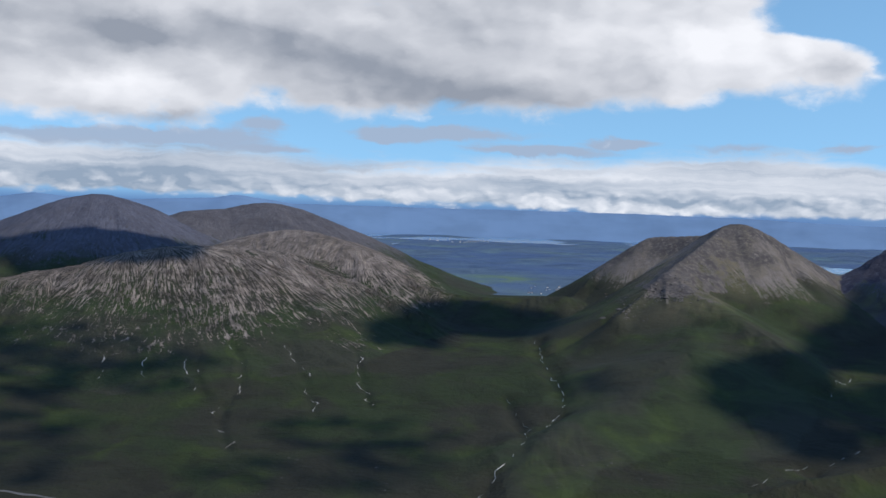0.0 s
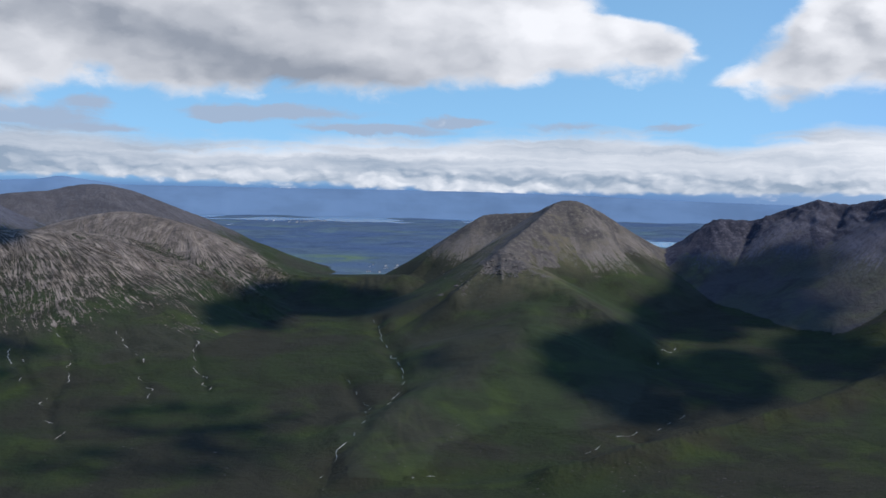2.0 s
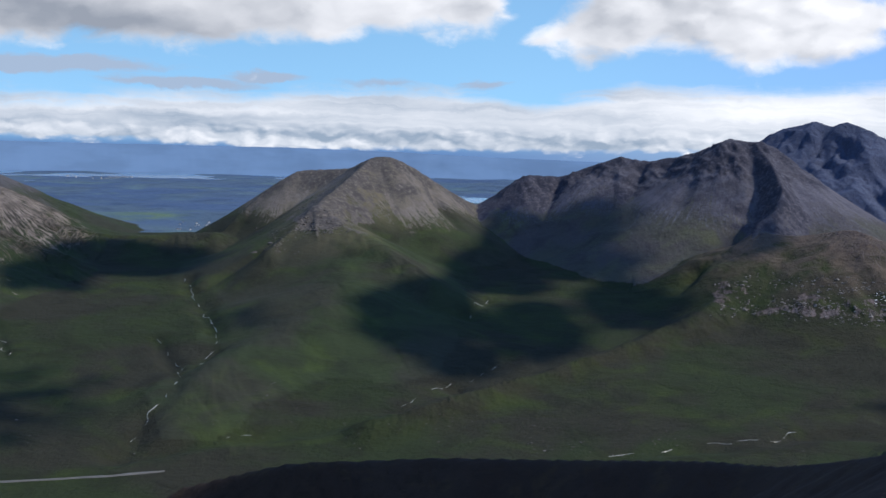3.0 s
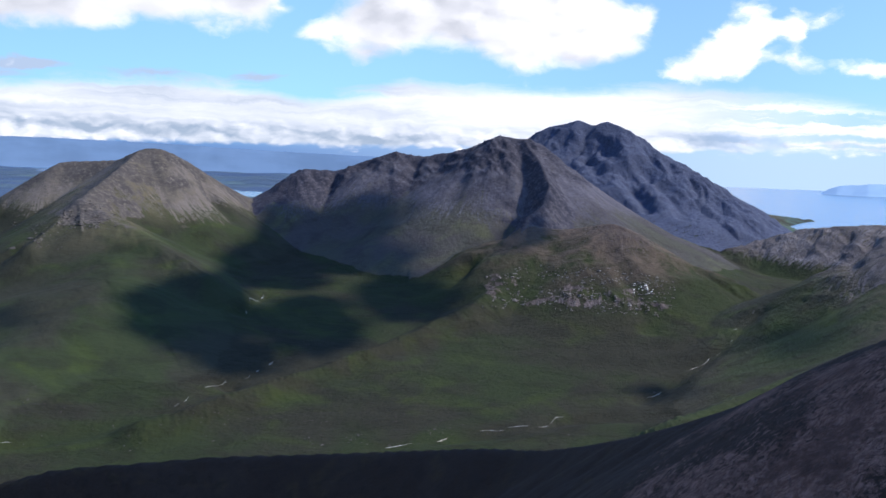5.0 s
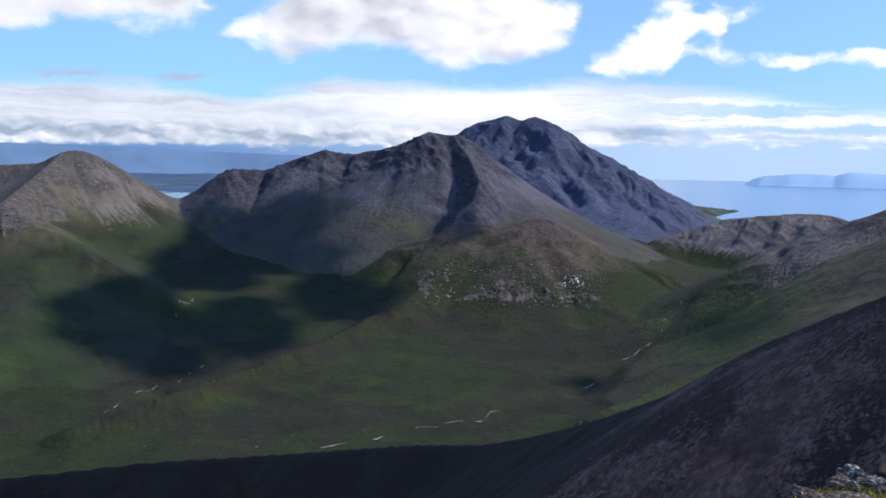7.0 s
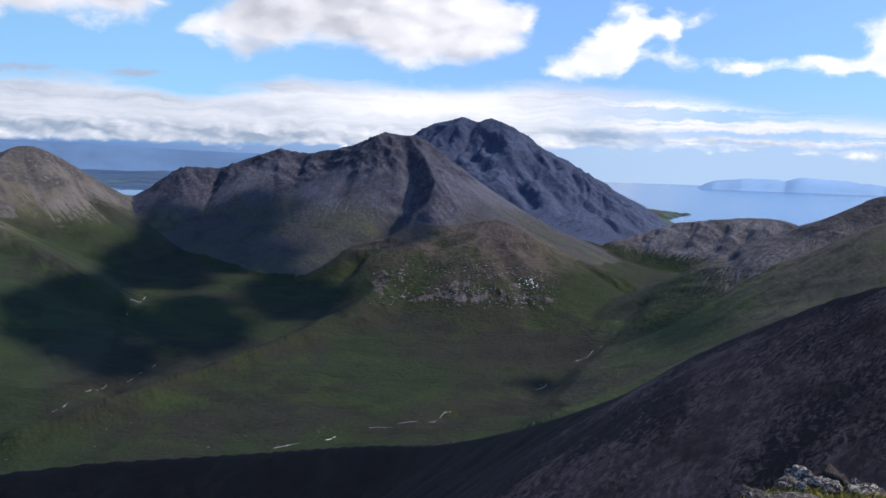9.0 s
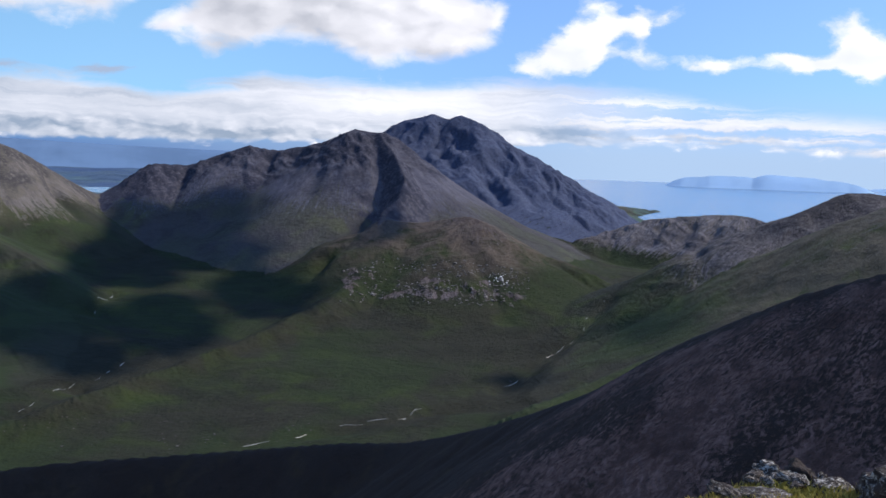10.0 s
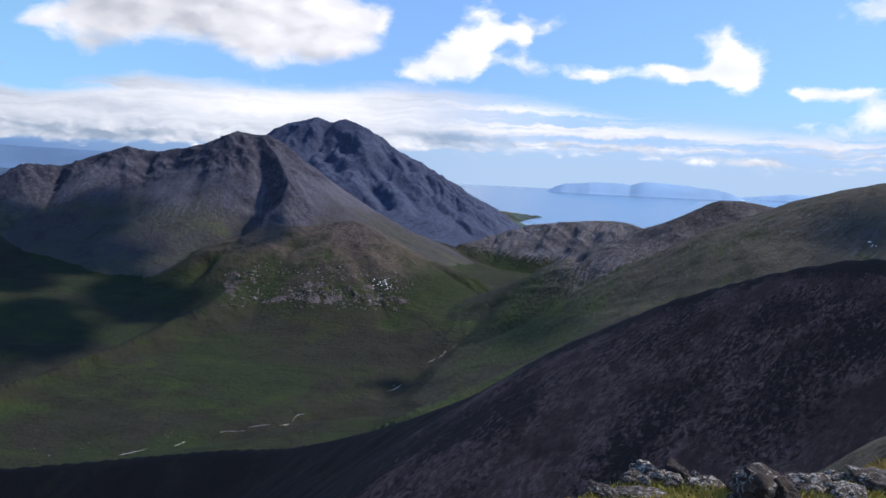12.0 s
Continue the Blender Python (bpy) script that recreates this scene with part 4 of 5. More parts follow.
def heap_up(bm, ring, seed):
    """A flat-bottomed, domed cloud over a ring of points; the dome leans towards the sun."""
    ring = np.array(ring)
    heart = ring.mean(0)
    tall = 0.5 * np.linalg.norm(ring - heart, axis=1).mean()
    rows = []
    for k in range(5):
        f = k / 5 * math.pi / 2
        row = []
        for p in ring:
            q = heart + (p - heart) * math.cos(f) + np.array(SUNWARD) * math.sin(f) * tall
            n = noise.noise(Vector(q * 0.03) + Vector((seed, 0, 0)))
            row.append(bm.verts.new(q + np.array(SUNWARD) * n * 0.3 * tall * (k > 0)))
        rows.append(row)
    top = bm.verts.new(heart + np.array(SUNWARD) * tall)
    n = len(ring)
    bm.faces.new(rows[0][::-1])
    for low_row, high_row in zip(rows[:-1], rows[1:]):
        for j in range(n):
            bm.faces.new((low_row[j], low_row[(j + 1) % n], high_row[(j + 1) % n], high_row[j]))
    for j in range(n):
        bm.faces.new((rows[-1][j], rows[-1][(j + 1) % n], top))


def hang(bm):
    me = bpy.data.meshes.new("cloud")
    bm.to_mesh(me)
    bm.free()
    me.shade_smooth()
    me.materials.append(white)
    return tagged(new("cloud", me), "white fair-weather cloud drifting above the hills", "cloud", "clouds", "structure")


def cloud_shading(patches, farthest=760.0):
    """A cloud whose shade falls on patches of the hills: bearing, elevation, half width and half height as seen from the summit, in degrees."""
    bm = bmesh.new()
    for az, el, wide, tall in patches:
        turn = np.arange(0, 360, 7.5)
        c, w = np.cos(np.radians(turn)), np.sin(np.radians(turn))
        wave = 1 + 0.5 * fbm(1.5 * c + az, 1.5 * w + el, 4, 61)
        for _ in range(9):
            flat, met = meet(np.stack([az + wide * c * wave, el + tall * w * wave], -1), 236.0, farthest, True, 2.0)
            if met.all():
                break
            wave = np.where(met, wave, wave * 0.85)
        rise = ALOFT - terrain(flat[:, :1], flat[:, 1:])[0][:, 0]
        heap_up(bm, [(x + SUNWARD.x / SUNWARD.z * r, y + SUNWARD.y / SUNWARD.z * r, ALOFT) for (x, y), r in zip(flat, rise)], az)
    return hang(bm)


def clouds_scattered(patches, seed):
    """Scraps of thin, broken cloud that dapple patches of the hills, given as for cloud_shading."""
    rng = np.random.RandomState(seed)
    turn = np.radians(np.arange(0, 360, 36.0))
    rings = []
    for az, el, wide, tall in patches:
        for _ in range(int(2.0 * wide * tall / 0.3)):
            f, q = rng.uniform(0, 2 * math.pi), math.sqrt(rng.uniform(0, 1))
            w, h = rng.uniform(0.3, 0.75), rng.uniform(0.12, 0.3)
            wave = 1 + 0.3 * rng.uniform(-1, 1, len(turn))
            rings.append(np.stack([az + wide * q * math.cos(f) + w * np.cos(turn) * wave, el + tall * q * math.sin(f) + h * np.sin(turn) * wave], -1))
    flat, met = meet(np.concatenate(rings), 236.0, 640.0, True, 4.0)
    rise = ALOFT - terrain(flat[:, :1], flat[:, 1:])[0][:, 0]
    ring = np.column_stack([flat[:, 0] + SUNWARD.x / SUNWARD.z * rise, flat[:, 1] + SUNWARD.y / SUNWARD.z * rise, np.full(len(rise), ALOFT)]).reshape(-1, len(turn), 3)
    bm = bmesh.new()
    for k in np.nonzero(met.reshape(-1, len(turn)).all(1))[0]:
        heap_up(bm, ring[k] + np.array((0.0, 0.0, 0.04 * k)), k)
    return hang(bm)


def cloud(puffs):
    """puffs: bearing and distance of the ground that it shades, half widths across and along, in metres."""
    bm = bmesh.new()
    for az, d, wide, long in puffs:
        gx, gy = d * math.sin(radians(az)), d * math.cos(radians(az))
        rise = ALOFT - land(gx, gy)
        cx, cy = gx + SUNWARD.x / SUNWARD.z * rise, gy + SUNWARD.y / SUNWARD.z * rise
        turn = pose(cx, cy, ALOFT, 0, 0, -az)
        made = bmesh.ops.create_icosphere(bm, subdivisions=4, radius=1.0)["verts"]
        for v in made:
            n = noise.fractal(v.co * 1.6 + Vector((az, d * 0.1, 0)), 0.6, 2.2, 5)
            p = v.co * (1.0 + 0.38 * n)
            v.co = turn @ Vector((p.x * wide, p.y * long, max(p.z, -0.25) * 0.28 * min(wide, long) + 4 * n))
    return hang(bm)


cloud_shading([(17.3, -8.75, 3.69, 2.06), (23.4, -9.18, 2.88, 1.67), (19.9, -10.95, 2.57, 0.97)])
cloud_shading([(29.2, -7.43, 3.03, 1.36), (21.4, -6.1, 3.39, 1.21), (24.0, -4.12, 3.33, 1.51), (26.9, -3.14, 1.82, 1.27), (26.2, -5.41, 2.7, 1.25)])
# added unseen cloud, standing in for the shadow of the knoll itself
cloud_shading([(34.8, -3.99, 1.27, 0.97)])
cloud_shading([(49.2, -8.48, 2.18, 0.61)])
cloud_shading([(42.4, -11.77, 1.76, 0.39)])
cloud_shading([(65.5, -2.22, 2.88, 1.15)])
cloud_shading([(1.8, -5.51, 5.0, 1.09), (-1.2, -6.36, 2.73, 1.03)])
clouds_scattered([(-4.0, -11.75, 5.6, 0.79), (-1.6, -13.15, 4.54, 0.73)], 1177)
clouds_scattered([(-6.4, -13.94, 6.36, 0.79)], 1178)
clouds_scattered([(-20.8, -7.92, 4.24, 1.82), (-16.7, -8.41, 5.75, 1.51), (-20.7, -11.79, 3.33, 2.42)], 1179)
clouds_scattered([(8.5, -8.95, 1.51, 0.79)], 1180)
cloud_shading([(-17.5, -2.1, 5.15, 0.91)], 1250.0)
cloud([(66, 104, 26, 26), (76, 98, 30, 26), (58, 110, 24, 24), (53, 120, 22, 24), (48, 134, 22, 24), (43, 152, 22, 24), (38, 168, 22, 20), (33, 180, 24, 18), (27, 192, 28, 16), (20, 200, 28, 14), (12, 208, 26, 12), (62, 78, 26, 24), (52, 92, 26, 26), (42, 118, 28, 30), (32, 140, 30, 30), (20, 160, 34, 26)])

# ---------------------------------------------------------------- streams, road, crags, houses


def ribbon(name, sights, width, mat, broken=0.0, lift=0.08, wander=2.4, seed=0, nearest=236.0):
    """A strip of water or road laid on the land along lines of sight."""
    knots = meet(sights, nearest)
    way = []
    for p, q in zip(knots[:-1], knots[1:]):
        n = max(int(np.hypot(*(q - p)) / 1.0), 2)
        way += [p + (q - p) * k / n for k in range(n)]
    way = np.array(way + [knots[-1]])
    k = np.arange(len(way))
    side = np.gradient(way, axis=0)
    side = np.stack([-side[:, 1], side[:, 0]], -1) / np.maximum(np.hypot(*side.T), 1e-6)[:, None]
    way = way + side * (wander * (noise2(k / 14.0, 0 * k + seed, seed) + 0.6 * noise2(k / 4.0, 0 * k, seed + 1)))[:, None]
    half = width / 2 * (1 + 0.5 * noise2(k / 4.0, 0.0 * k, seed + 2))
    if broken:
        half = half * np.clip((noise2(k / 3.0, 0.0 * k, seed + 3) + 1 - 2 * broken) * 3, 0.03, 1)
    rows = [way + side * (half * f)[:, None] for f in (-1, -0.4, 0.4, 1)]
    verts = np.concatenate([np.column_stack([r, terrain(r[:, :1], r[:, 1:])[0][:, 0] + lift * (1 if 0 < i < 3 else -0.6)]) for i, r in enumerate(rows)])
    n = len(way)
    shown = half > 0.12 * width / 2
    faces = [(i * n + j, i * n + j + 1, (i + 1) * n + j + 1, (i + 1) * n + j) for i in range(3) for j in range(n - 1) if shown[j] or shown[j + 1]]
    me = bpy.data.meshes.new(name)
    me.from_pydata(verts.tolist(), [], [f[::-1] for f in faces])
    me.shade_smooth()
    me.materials.append(mat)
    return new(name, me)


foam, gr, shader = material("white_water")
gr.put(shader.inputs["Base Color"], gr.mix(gr.span(gr.noise(gr.node("ShaderNodeTexCoord").outputs["Object"], 0.9, 4, 0.6), 0.35, 0.6), (0.07, 0.08, 0.065), (0.31, 0.32, 0.31)))
shader.inputs["Roughness"].default_value = 0.35
gravel, gr, shader = material("pale_gravel")
gr.put(shader.inputs["Base Color"], gr.mix(gr.span(gr.noise(gr.node("ShaderNodeTexCoord").outputs["Object"], 0.7, 5, 0.65), 0.35, 0.65), (0.05, 0.055, 0.04), (0.26, 0.24, 0.215)))
shader.inputs["Roughness"].default_value = 0.9
asphalt, gr, shader = material("road_surface")
gr.put(shader.inputs["Base Color"], gr.mix(gr.noise(gr.node("ShaderNodeTexCoord").outputs["Object"], 0.6, 4, 0.6), (0.05, 0.05, 0.048), (0.1, 0.098, 0.092)))
shader.inputs["Roughness"].default_value = 0.8

for i, (sights, width, broken) in enumerate(STREAMS):
    tagged(ribbon("stream", sights, width * 0.42, foam, min(broken + 0.1, 0.7), wander=1.5, seed=50 + 7 * i), "thin white mountain stream tumbling through grass", "stream", "streams in the glen", "structure")
for i, sights in enumerate(GULLIES):
    tagged(ribbon("gravel_gully", sights, 0.6, gravel, 0.55, seed=150 + 7 * i), "pale gravel gully running down the scree slope", "gully", "gravel gullies", "structure")
tagged(ribbon("road", [(-24, -13.9), (-22.1, -14.2), (-20.3, -14.6), (-17.1, -15.11), (-15.3, -15.43), (-11.7, -15.87), (-5.1, -16.37), (1.0, -16.5), (4.0, -16.4)], 0.95, asphalt, 0, 0.3, 0.4, 5, 225.0), "grey single road across the glen floor", "road", kind="structure")
tagged(ribbon("track", [(-15.4, -15.43), (-14.6, -15.8), (-14.0, -16.4), (-14.2, -17.2)], 1.1, gravel, 0, 0.3, 0.3, 6, 215.0), "pale gravel track leaving the road", "track", kind="structure")


def stone_mesh(name, seed, sides=14, detail=2, worn=0.06, flat=1.0):
    """An angular lump about one metre across, cut by random planes."""
    rng = random.Random(seed)
    planes = []
    for _ in range(sides):
        n = Vector((rng.gauss(0, 1), rng.gauss(0, 1), rng.gauss(0, 1) * flat)).normalized()
        planes.append((n, rng.uniform(0.34, 0.5)))
    bm = bmesh.new()
    bmesh.ops.create_icosphere(bm, subdivisions=detail, radius=1.0)
    for v in bm.verts:
        w = v.co.normalized()
        r = min([d / max(w.dot(n), 1e-3) for n, d in planes if w.dot(n) > 0.05] + [0.62])
        r *= 1 + worn * noise.fractal(w * 3.0 + Vector((seed, 0, 0)), 0.7, 2.1, 4)
        v.co = w * r
    me = bpy.data.meshes.new(name)
    bm.to_mesh(me)
    bm.free()
    return me


def stone_material(name, dark, mid, pale, share, scale):
    m, gr, shader = material(name)
    at = gr.node("ShaderNodeTexCoord").outputs["Object"]
    big, small = gr.noise(at, 1.2 * scale, 5, 0.65, 0.4), gr.noise(at, 7.0 * scale, 6, 0.7)
    spots = gr.noise(at, 3.2 * scale, 6, 0.7, 0.8)
    tone = gr.mix(gr.span(big, 0.35, 0.65), dark, mid)
    tone = gr.mix(gr.math("MULTIPLY", gr.span(small, 0.4, 0.7), 0.5), tone, tuple(c * 0.45 for c in dark))
    spotted = gr.math("MULTIPLY_ADD", gr.node("ShaderNodeObjectInfo").outputs["Random"], 0.12, gr.math("MULTIPLY_ADD", small, 0.3, spots))
    tone = gr.mix(gr.span(spotted, 0.82 - share, 1.0 - share), tone, pale)
    gr.put(shader.inputs["Base Color"], tone)
    shader.inputs["Roughness"].default_value = 0.92
    shader.inputs["Specular IOR Level"].default_value = 0.2
    bump = gr.node("ShaderNodeBump")
    bump.inputs["Strength"].default_value, bump.inputs["Distance"].default_value = 0.8, 0.06 / scale
    gr.put(bump.inputs["Height"], gr.math("MULTIPLY_ADD", small, 0.5, spots))
    gr.put(shader.inputs["Normal"], bump.outputs[0])
    return m


def scatter(name, spots, sizes, mat, label, category, seed, squash=0.7, kinds=6, sink=0.1):
    """Many small stones bedded in the land, joined."""
    rng = random.Random(seed)
    lumps = []
    for k in range(kinds):
        me = stone_mesh("lump", seed + k, 9, 1, 0.1)
        co = np.array([v.co[:] for v in me.vertices])
        lumps.append((co, np.array([p.vertices[:] for p in me.polygons])))
        bpy.data.meshes.remove(me)
    z = terrain(spots[:, :1], spots[:, 1:])[0][:, 0]
    verts, faces, n = [], [], 0
    for (x, y), h in zip(spots, z):
        co, tri = lumps[rng.randrange(kinds)]
        s = rng.uniform(*sizes) * (1.8 if rng.random() < 0.08 else 1)
        a = rng.uniform(0, 6.283)
        stretch = rng.uniform(0.7, 1.5)
        px, py = co[:, 0] * s * stretch, co[:, 1] * s
        verts.append(np.column_stack([x + px * math.cos(a) - py * math.sin(a), y + px * math.sin(a) + py * math.cos(a), h + co[:, 2] * s * squash - sink * s]))
        faces.append(tri + n)
        n += len(co)
    me = bpy.data.meshes.new(name)
    me.from_pydata(np.concatenate(verts).tolist(), [], np.concatenate(faces).tolist())
    me.materials.append(mat)
    return tagged(new(name, me), label, category, kind="stuff")


def sprinkle(n, az, el, seed, clump=0.0):
    """Lines of sight spread over a window of bearings and elevations, in drifts."""
    rng = np.random.RandomState(seed)
    out = []
    while len(out) < n:
        a, e = rng.uniform(*az), rng.uniform(*el)
        if clump == 0 or noise2(np.array([a * 1.1]), np.array([e * 2.0]), seed)[0] > clump * rng.uniform(-1, 1):
            out.append((a, e))
    return meet(out)


pale_crag = stone_material("pale_crag", (0.055, 0.05, 0.047), (0.105, 0.094, 0.088), (0.2, 0.185, 0.175), 0.12, 0.35)
dark_crag = stone_material("dark_crag", (0.05, 0.045, 0.042), (0.085, 0.076, 0.07), (0.13, 0.115, 0.1), 0.08, 0.3)
white_crag = stone_material("quartz_rock", (0.35, 0.34, 0.33), (0.6, 0.58, 0.56), (0.8, 0.78, 0.75), 0.35, 0.5)
belt = np.concatenate([sprinkle(420, (32.7, 42.8), (-7.9, -6.0), 11, 0.7), sprinkle(130, (34.4, 42.2), (-6.4, -5.5), 12, 0.7)])
scatter("crag_belt", belt, (0.4, 1.3), pale_crag, "belt of broken pale grey crags on the knoll", "crags", 300, 0.6, sink=0.12)
scatter("quartz_outcrop", sprinkle(26, (40.7, 41.7), (-6.75, -6.2), 13), (0.4, 0.9), white_crag, "bright white rock outcrop on the crags", "outcrop", 320)
scatter("quartz_outcrop", meet([(66.0, -2.9), (66.15, -3.0), (66.3, -3.05), (66.1, -3.1), (65.95, -2.95)]), (0.6, 1.0), white_crag, "bright white rock on the grassy hillside", "outcrop", 330)
scatter("spur_crags", np.concatenate([sprinkle(170, (10.9, 12.7), (-4.2, -2.75), 14, 0.6), sprinkle(60, (12.4, 14.4), (-4.2, -3.4), 19, 0.9), sprinkle(80, (8.6, 11.2), (-5.3, -3.9), 15, 0.8)]), (0.8, 1.9), dark_crag, "dark broken crags on the mountain spur", "crags", 340, 0.75, sink=0.3)
scatter("valley_boulders", np.concatenate([sprinkle(130, (12, 32), (-15.5, -13.6), 16, 0.5), sprinkle(70, (-12, 12), (-15.5, -12.0), 17, 0.5), sprinkle(40, (32, 44), (-14.6, -11), 18, 0.5)]), (0.25, 0.6), pale_crag, "pale boulders strewn over the glen floor", "boulders", 360)


# small white houses of a hamlet and of a far town
plaster, gr, shader = material("white_render")
shader.inputs["Base Color"].default_value = (0.5, 0.5, 0.49, 1)
slate, gr, shader = material("slate_roof")
shader.inputs["Base Color"].default_value = (0.09, 0.09, 0.1, 1)


def part(name, bm, mat, parent, label=""):
    me = bpy.data.meshes.new(name)
    bm.to_mesh(me)
    bm.free()
    me.materials.append(mat)
    ob = new(name, me)
    ob.parent = parent
    return tagged(ob, label) if label else ob


def box(bm, w, d, h, at=(0, 0, 0)):
    m = Matrix.Translation((at[0], at[1], at[2] + h / 2)) @ Matrix.Diagonal((w, d, h, 1))
    bmesh.ops.create_cube(bm, size=1.0, matrix=m)


def house(long, deep, tall):
    thing = tagged(new("house"), "small white cottage with a dark slate roof", "house", "houses on the moor")
    bm = bmesh.new()
    box(bm, long, deep, tall)
    part("wall", bm, plaster, thing)
    bm = bmesh.new()
    e = 0.12 * tall
    ridge, eave = tall * 1.75, tall * 0.98
    pts = [(-long / 2 - e, -deep / 2 - e, eave), (long / 2 + e, -deep / 2 - e, eave), (long / 2 + e, deep / 2 + e, eave), (-long / 2 - e, deep / 2 + e, eave), (-long / 2 - e, 0, ridge), (long / 2 + e, 0, ridge)]
    vs = [bm.verts.new(p) for p in pts]
    for f in ((0, 1, 5, 4), (2, 3, 4, 5), (0, 4, 3), (1, 2, 5), (3, 2, 1, 0)):
        bm.faces.new([vs[i] for i in f])
    roof = part("roof", bm, slate, thing)
    bm = bmesh.new()
    box(bm, 0.12 * long, 0.2 * deep, 0.45 * tall, (0.36 * long, 0, ridge - 0.2 * tall))
    part("chimney", bm, plaster, roof)
    return thing


cottage = house(2.0, 1.0, 0.8)
rng = random.Random(4)
first = True
for _ in range(16):
    az, d = rng.uniform(4.3, 6.4), rng.uniform(1130, 1230)
    x, y = d * math.sin(radians(az)), d * math.cos(radians(az))
    m = pose(x, y, land(x, y) - 0.1, 0, 0, rng.uniform(-40, 40))
    if first:
        cottage.matrix_basis, first = m, False
    else:
        copy_thing(cottage, m)
town = house(5.5, 2.8, 2.0)
first = True
for _ in range(26):
    az, d = rng.gauss(1.3, 0.8), rng.uniform(3250, 3400)
    x, y = d * math.sin(radians(az)), d * math.cos(radians(az))
    m = pose(x, y, land(x, y) - 0.2, 0, 0, rng.uniform(-40, 40))
    if first:
        town.matrix_basis, first = m, False
    else:
        copy_thing(town, m)

# ---------------------------------------------------------------- the summit: lichened rocks and grass
lichen = stone_material("lichen_rock", (0.035, 0.027, 0.022), (0.11, 0.09, 0.075), (0.46, 0.43, 0.38), 0.12, 2.4)
dark_lichen = stone_material("dark_lichen_rock", (0.028, 0.021, 0.018), (0.075, 0.058, 0.047), (0.42, 0.39, 0.34), 0.045, 1.8)
ROCKS = [
    # bearing, elevation of the foot, width, depth, height, turn, tilt, label
    (54.9, -15.9, 0.085, 0.09, 0.13, 20, 12, "pointed lichened stone in a summit rock pile"),
    (55.9, -15.8, 0.19, 0.14, 0.13, -15, 8, "pale lichened rock on the summit grass"),
    (56.6, -15.8, 0.13, 0.12, 0.1, 40, -10, "pale lichened stone in a summit rock pile"),
    (57.4, -15.6, 0.15, 0.16, 0.2, 75, 6, "dark grey rock in a summit rock pile"),
    (58.1, -15.5, 0.09, 0.1, 0.19, 10, 14, "upright lichened stone in a summit rock pile"),
    (55.3, -16.6, 0.22, 0.14, 0.06, 10, 5, "flat pale slab lying in the grass"),
    (53.7, -16.8, 0.2, 0.08, 0.06, -35, 15, "thin tilted slab lying in the grass"),
    (59.0, -15.9, 0.2, 0.14, 0.09, 30, 14, "sloping lichened slab in the grass"),
    (61.55, -16.2, 0.33, 0.27, 0.26, 15, 5, "large dark boulder with white lichen patches"),
    (60.7, -16.4, 0.13, 0.1, 0.13, 50, 0, "small white-spotted rock against the large boulder"),
    (62.6, -16.3, 0.17, 0.18, 0.23, -20, 16, "leaning dark rock with pale streaked edge"),
    (64.0, -15.2, 0.34, 0.2, 0.19, -8, 8, "long pale slab rock on the summit grass"),
    (65.9, -15.5, 0.2, 0.14, 0.1, -30, 10, "grey lichened rock half sunk in turf"),
    (65.2, -14.8, 0.22, 0.18, 0.15, -25, 8, "pale rock at the edge of the summit"),
    (67.1, -14.9, 0.3, 0.2, 0.13, 5, 6, "low pale rock at the edge of the summit"),
    (60.0, -16.9, 0.14, 0.12, 0.05, 5, 4, "small flat stone in the grass"),
    (61.6, -17.0, 0.2, 0.12, 0.05, 12, 4, "small flat stone in the grass"),
    (40.2, -19.3, 0.5, 0.3, 0.12, -5, 3, "broad flat slab on the summit rim"),
]
for i, (az, el, wide, deep, tall, turn, tilt, label) in enumerate(ROCKS):
    d = 1.66 / math.tan(radians(-el))
    x, y = d * math.sin(radians(az)), d * math.cos(radians(az))
    me = stone_mesh("rock", 900 + i, 12, 4, 0.22)
    ob = new("rock", me)
    me.shade_smooth()
    me.materials.append(dark_lichen if "dark" in label else lichen)
    ob.matrix_basis = pose(x, y, land(x, y) + tall * 0.16, tilt, tilt * 0.6, -az + turn) @ Matrix.Diagonal((wide / 0.92, deep / 0.92, tall / 0.95, 1))
    tagged(ob, label, "rock", "summit rocks")

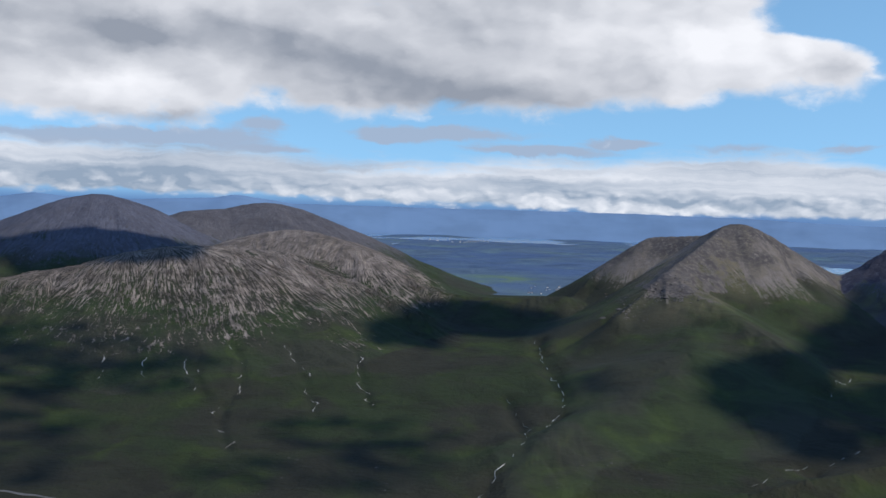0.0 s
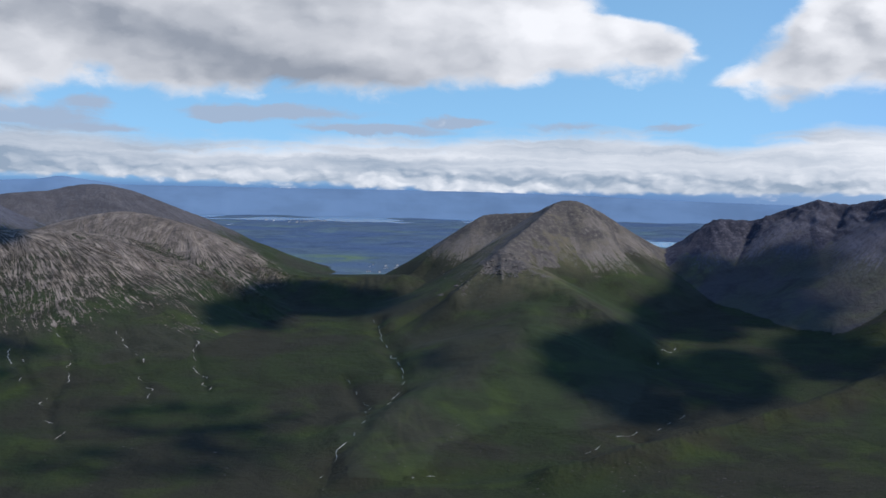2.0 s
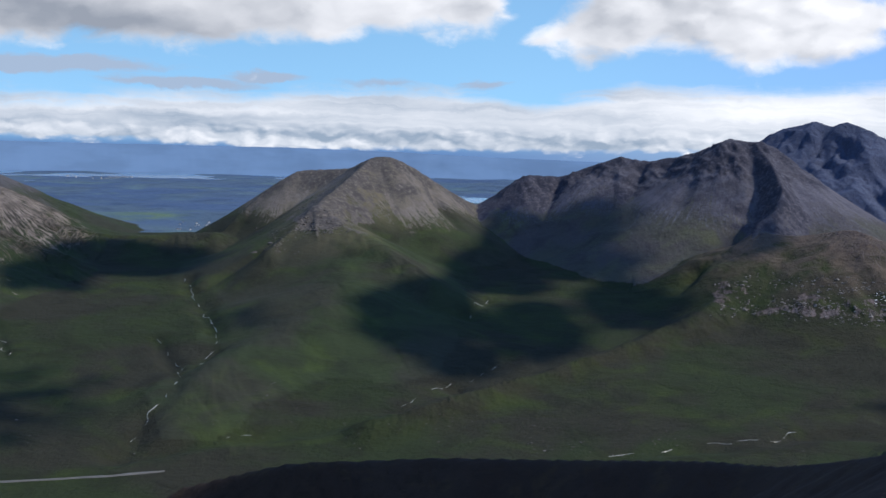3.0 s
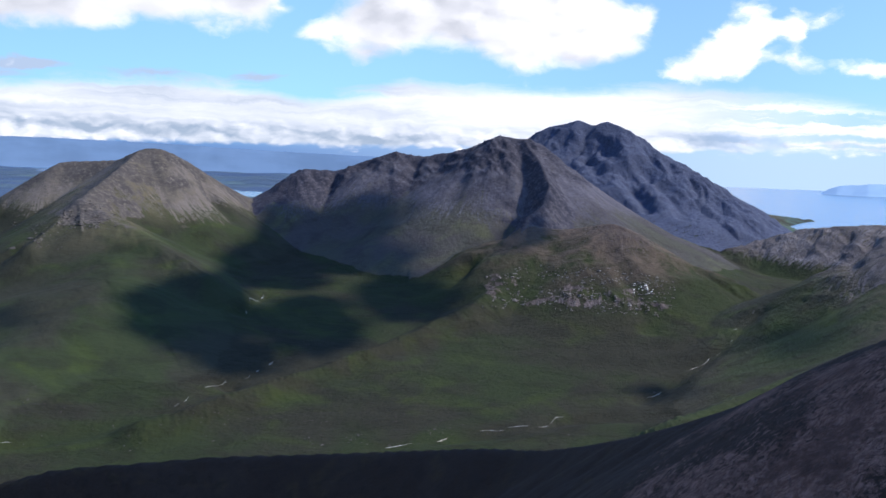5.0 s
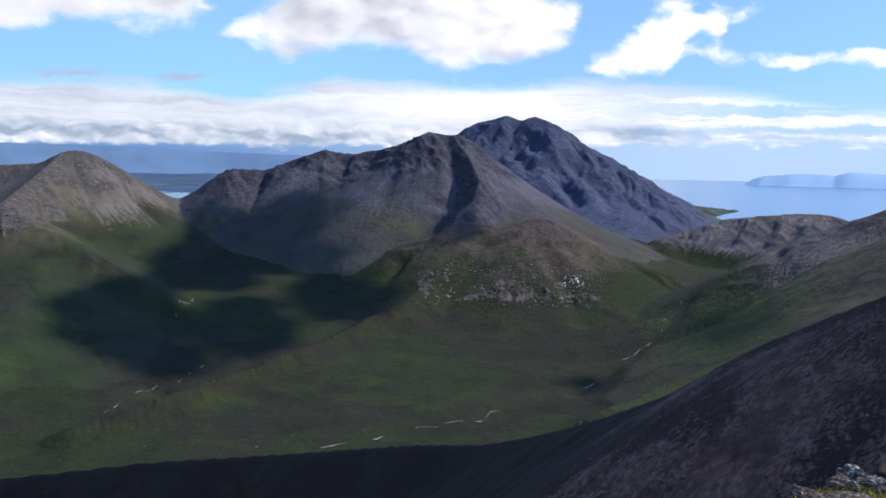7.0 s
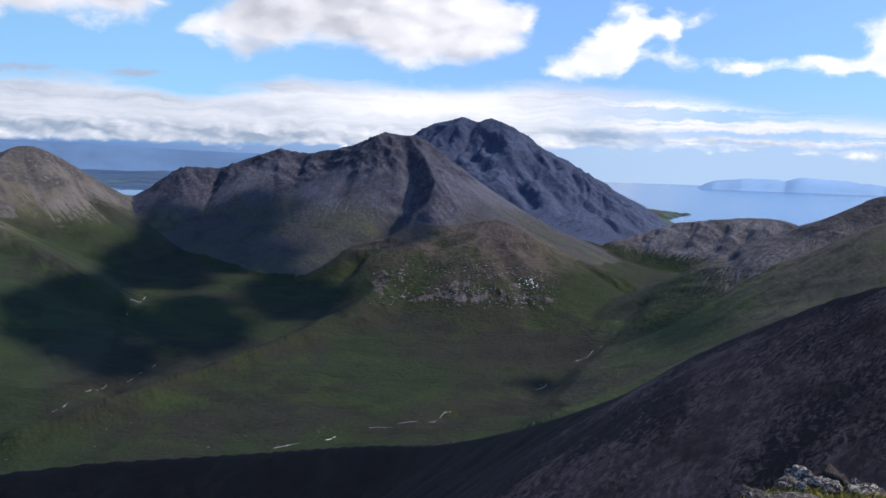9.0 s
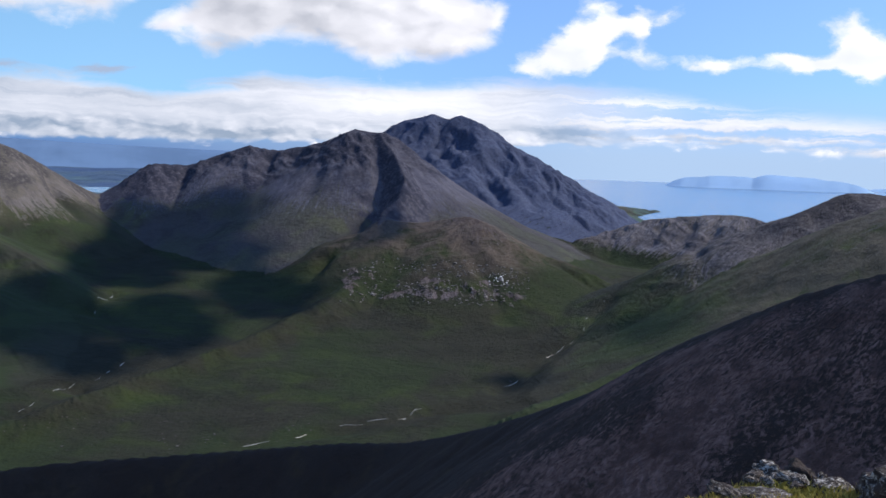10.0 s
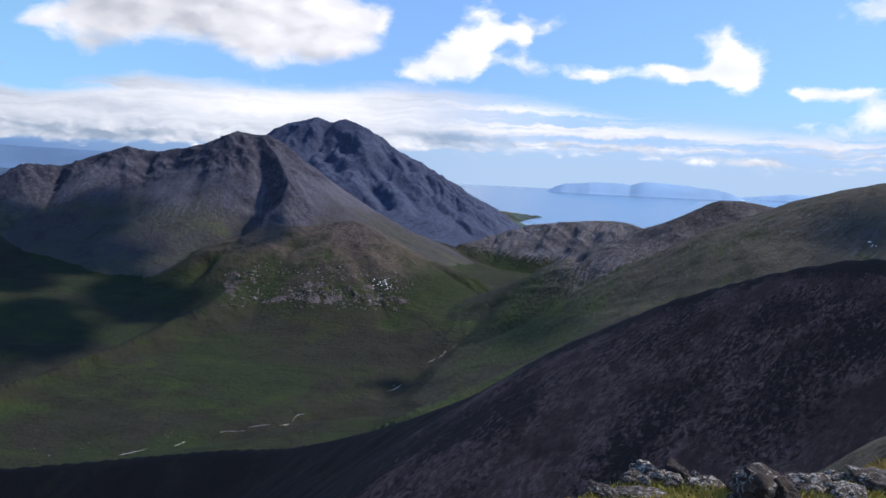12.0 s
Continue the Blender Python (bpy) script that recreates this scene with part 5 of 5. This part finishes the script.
# small stones heaped round the rock pile
rng = random.Random(21)
STONES = [stone_mesh("stone", 960 + k, 11, 3, 0.16) for k in range(4)]
for me in STONES:
    me.shade_smooth()
    me.materials.append(lichen)
for _ in range(16):
    az = rng.uniform(54.6, 57.3)
    d = 1.66 / math.tan(radians(rng.uniform(15.7, 16.2)))
    x, y = d * math.sin(radians(az)), d * math.cos(radians(az))
    size = rng.uniform(0.045, 0.095)
    ob = new("stone", rng.choice(STONES))
    ob.matrix_basis = pose(x, y, land(x, y) + size * rng.uniform(0.2, 0.5), rng.uniform(-20, 20), rng.uniform(-20, 20), rng.uniform(0, 360)) @ Matrix.Diagonal((size * 1.25, size, size * 0.85, 1))
    tagged(ob, "small pale lichened stone in a summit rock pile", "stone", "stones in the rock pile")

blades, gr, shader = material("summit_grass")
seed_of = gr.node("ShaderNodeNewGeometry").outputs["Random Per Island"]
at = gr.node("ShaderNodeTexCoord").outputs["Object"]
patch = gr.noise(at, 1.6, 4, 0.6)
tone = gr.mix(gr.span(patch, 0.38, 0.62), (0.21, 0.18, 0.022), (0.33, 0.18, 0.035))
tone = gr.mix(gr.span(seed_of, 0.0, 1.0, 0.0, 0.75, False), tone, (0.36, 0.31, 0.07))
gr.put(shader.inputs["Base Color"], tone)
shader.inputs["Roughness"].default_value = 0.7
rng = np.random.RandomState(7)
n = 130000
az = rng.uniform(34, 80, n)
d = rng.uniform(3.6, 7.4, n) ** 1.0
x, y = d * np.sin(np.radians(az)), d * np.cos(np.radians(az))
tuft = noise2(x * 2.2, y * 2.2, 5)
keep = tuft > rng.uniform(-1.4, 0.5, n)
x, y, tuft = x[keep], y[keep], tuft[keep]
n = len(x)
z = terrain(x[:, None], y[:, None])[0][:, 0]
tall = rng.uniform(0.015, 0.04, n) * (1.1 + 0.8 * tuft)
lean = rng.normal(0, 0.5, (n, 2)) * tall[:, None]
turn = rng.uniform(0, math.pi, n)
sx, sy = 0.0022 * np.cos(turn), 0.0022 * np.sin(turn)
verts = np.stack([np.stack([x - sx, y - sy, z - 0.01], -1), np.stack([x + sx, y + sy, z - 0.01], -1), np.stack([x + sx * 0.7 + lean[:, 0] * 0.4, y + sy * 0.7 + lean[:, 1] * 0.4, z + tall * 0.6], -1), np.stack([x + lean[:, 0], y + lean[:, 1], z + tall], -1)], 1).reshape(-1, 3)
k = np.arange(n) * 4
faces = np.concatenate([np.stack([k, k + 1, k + 2], -1), np.stack([k, k + 2, k + 3], -1)])
me = bpy.data.meshes.new("grass")
me.from_pydata(verts.tolist(), [], faces.tolist())
me.materials.append(blades)
tagged(new("grass", me), "yellow-green and russet summit grass", "grass", kind="stuff")
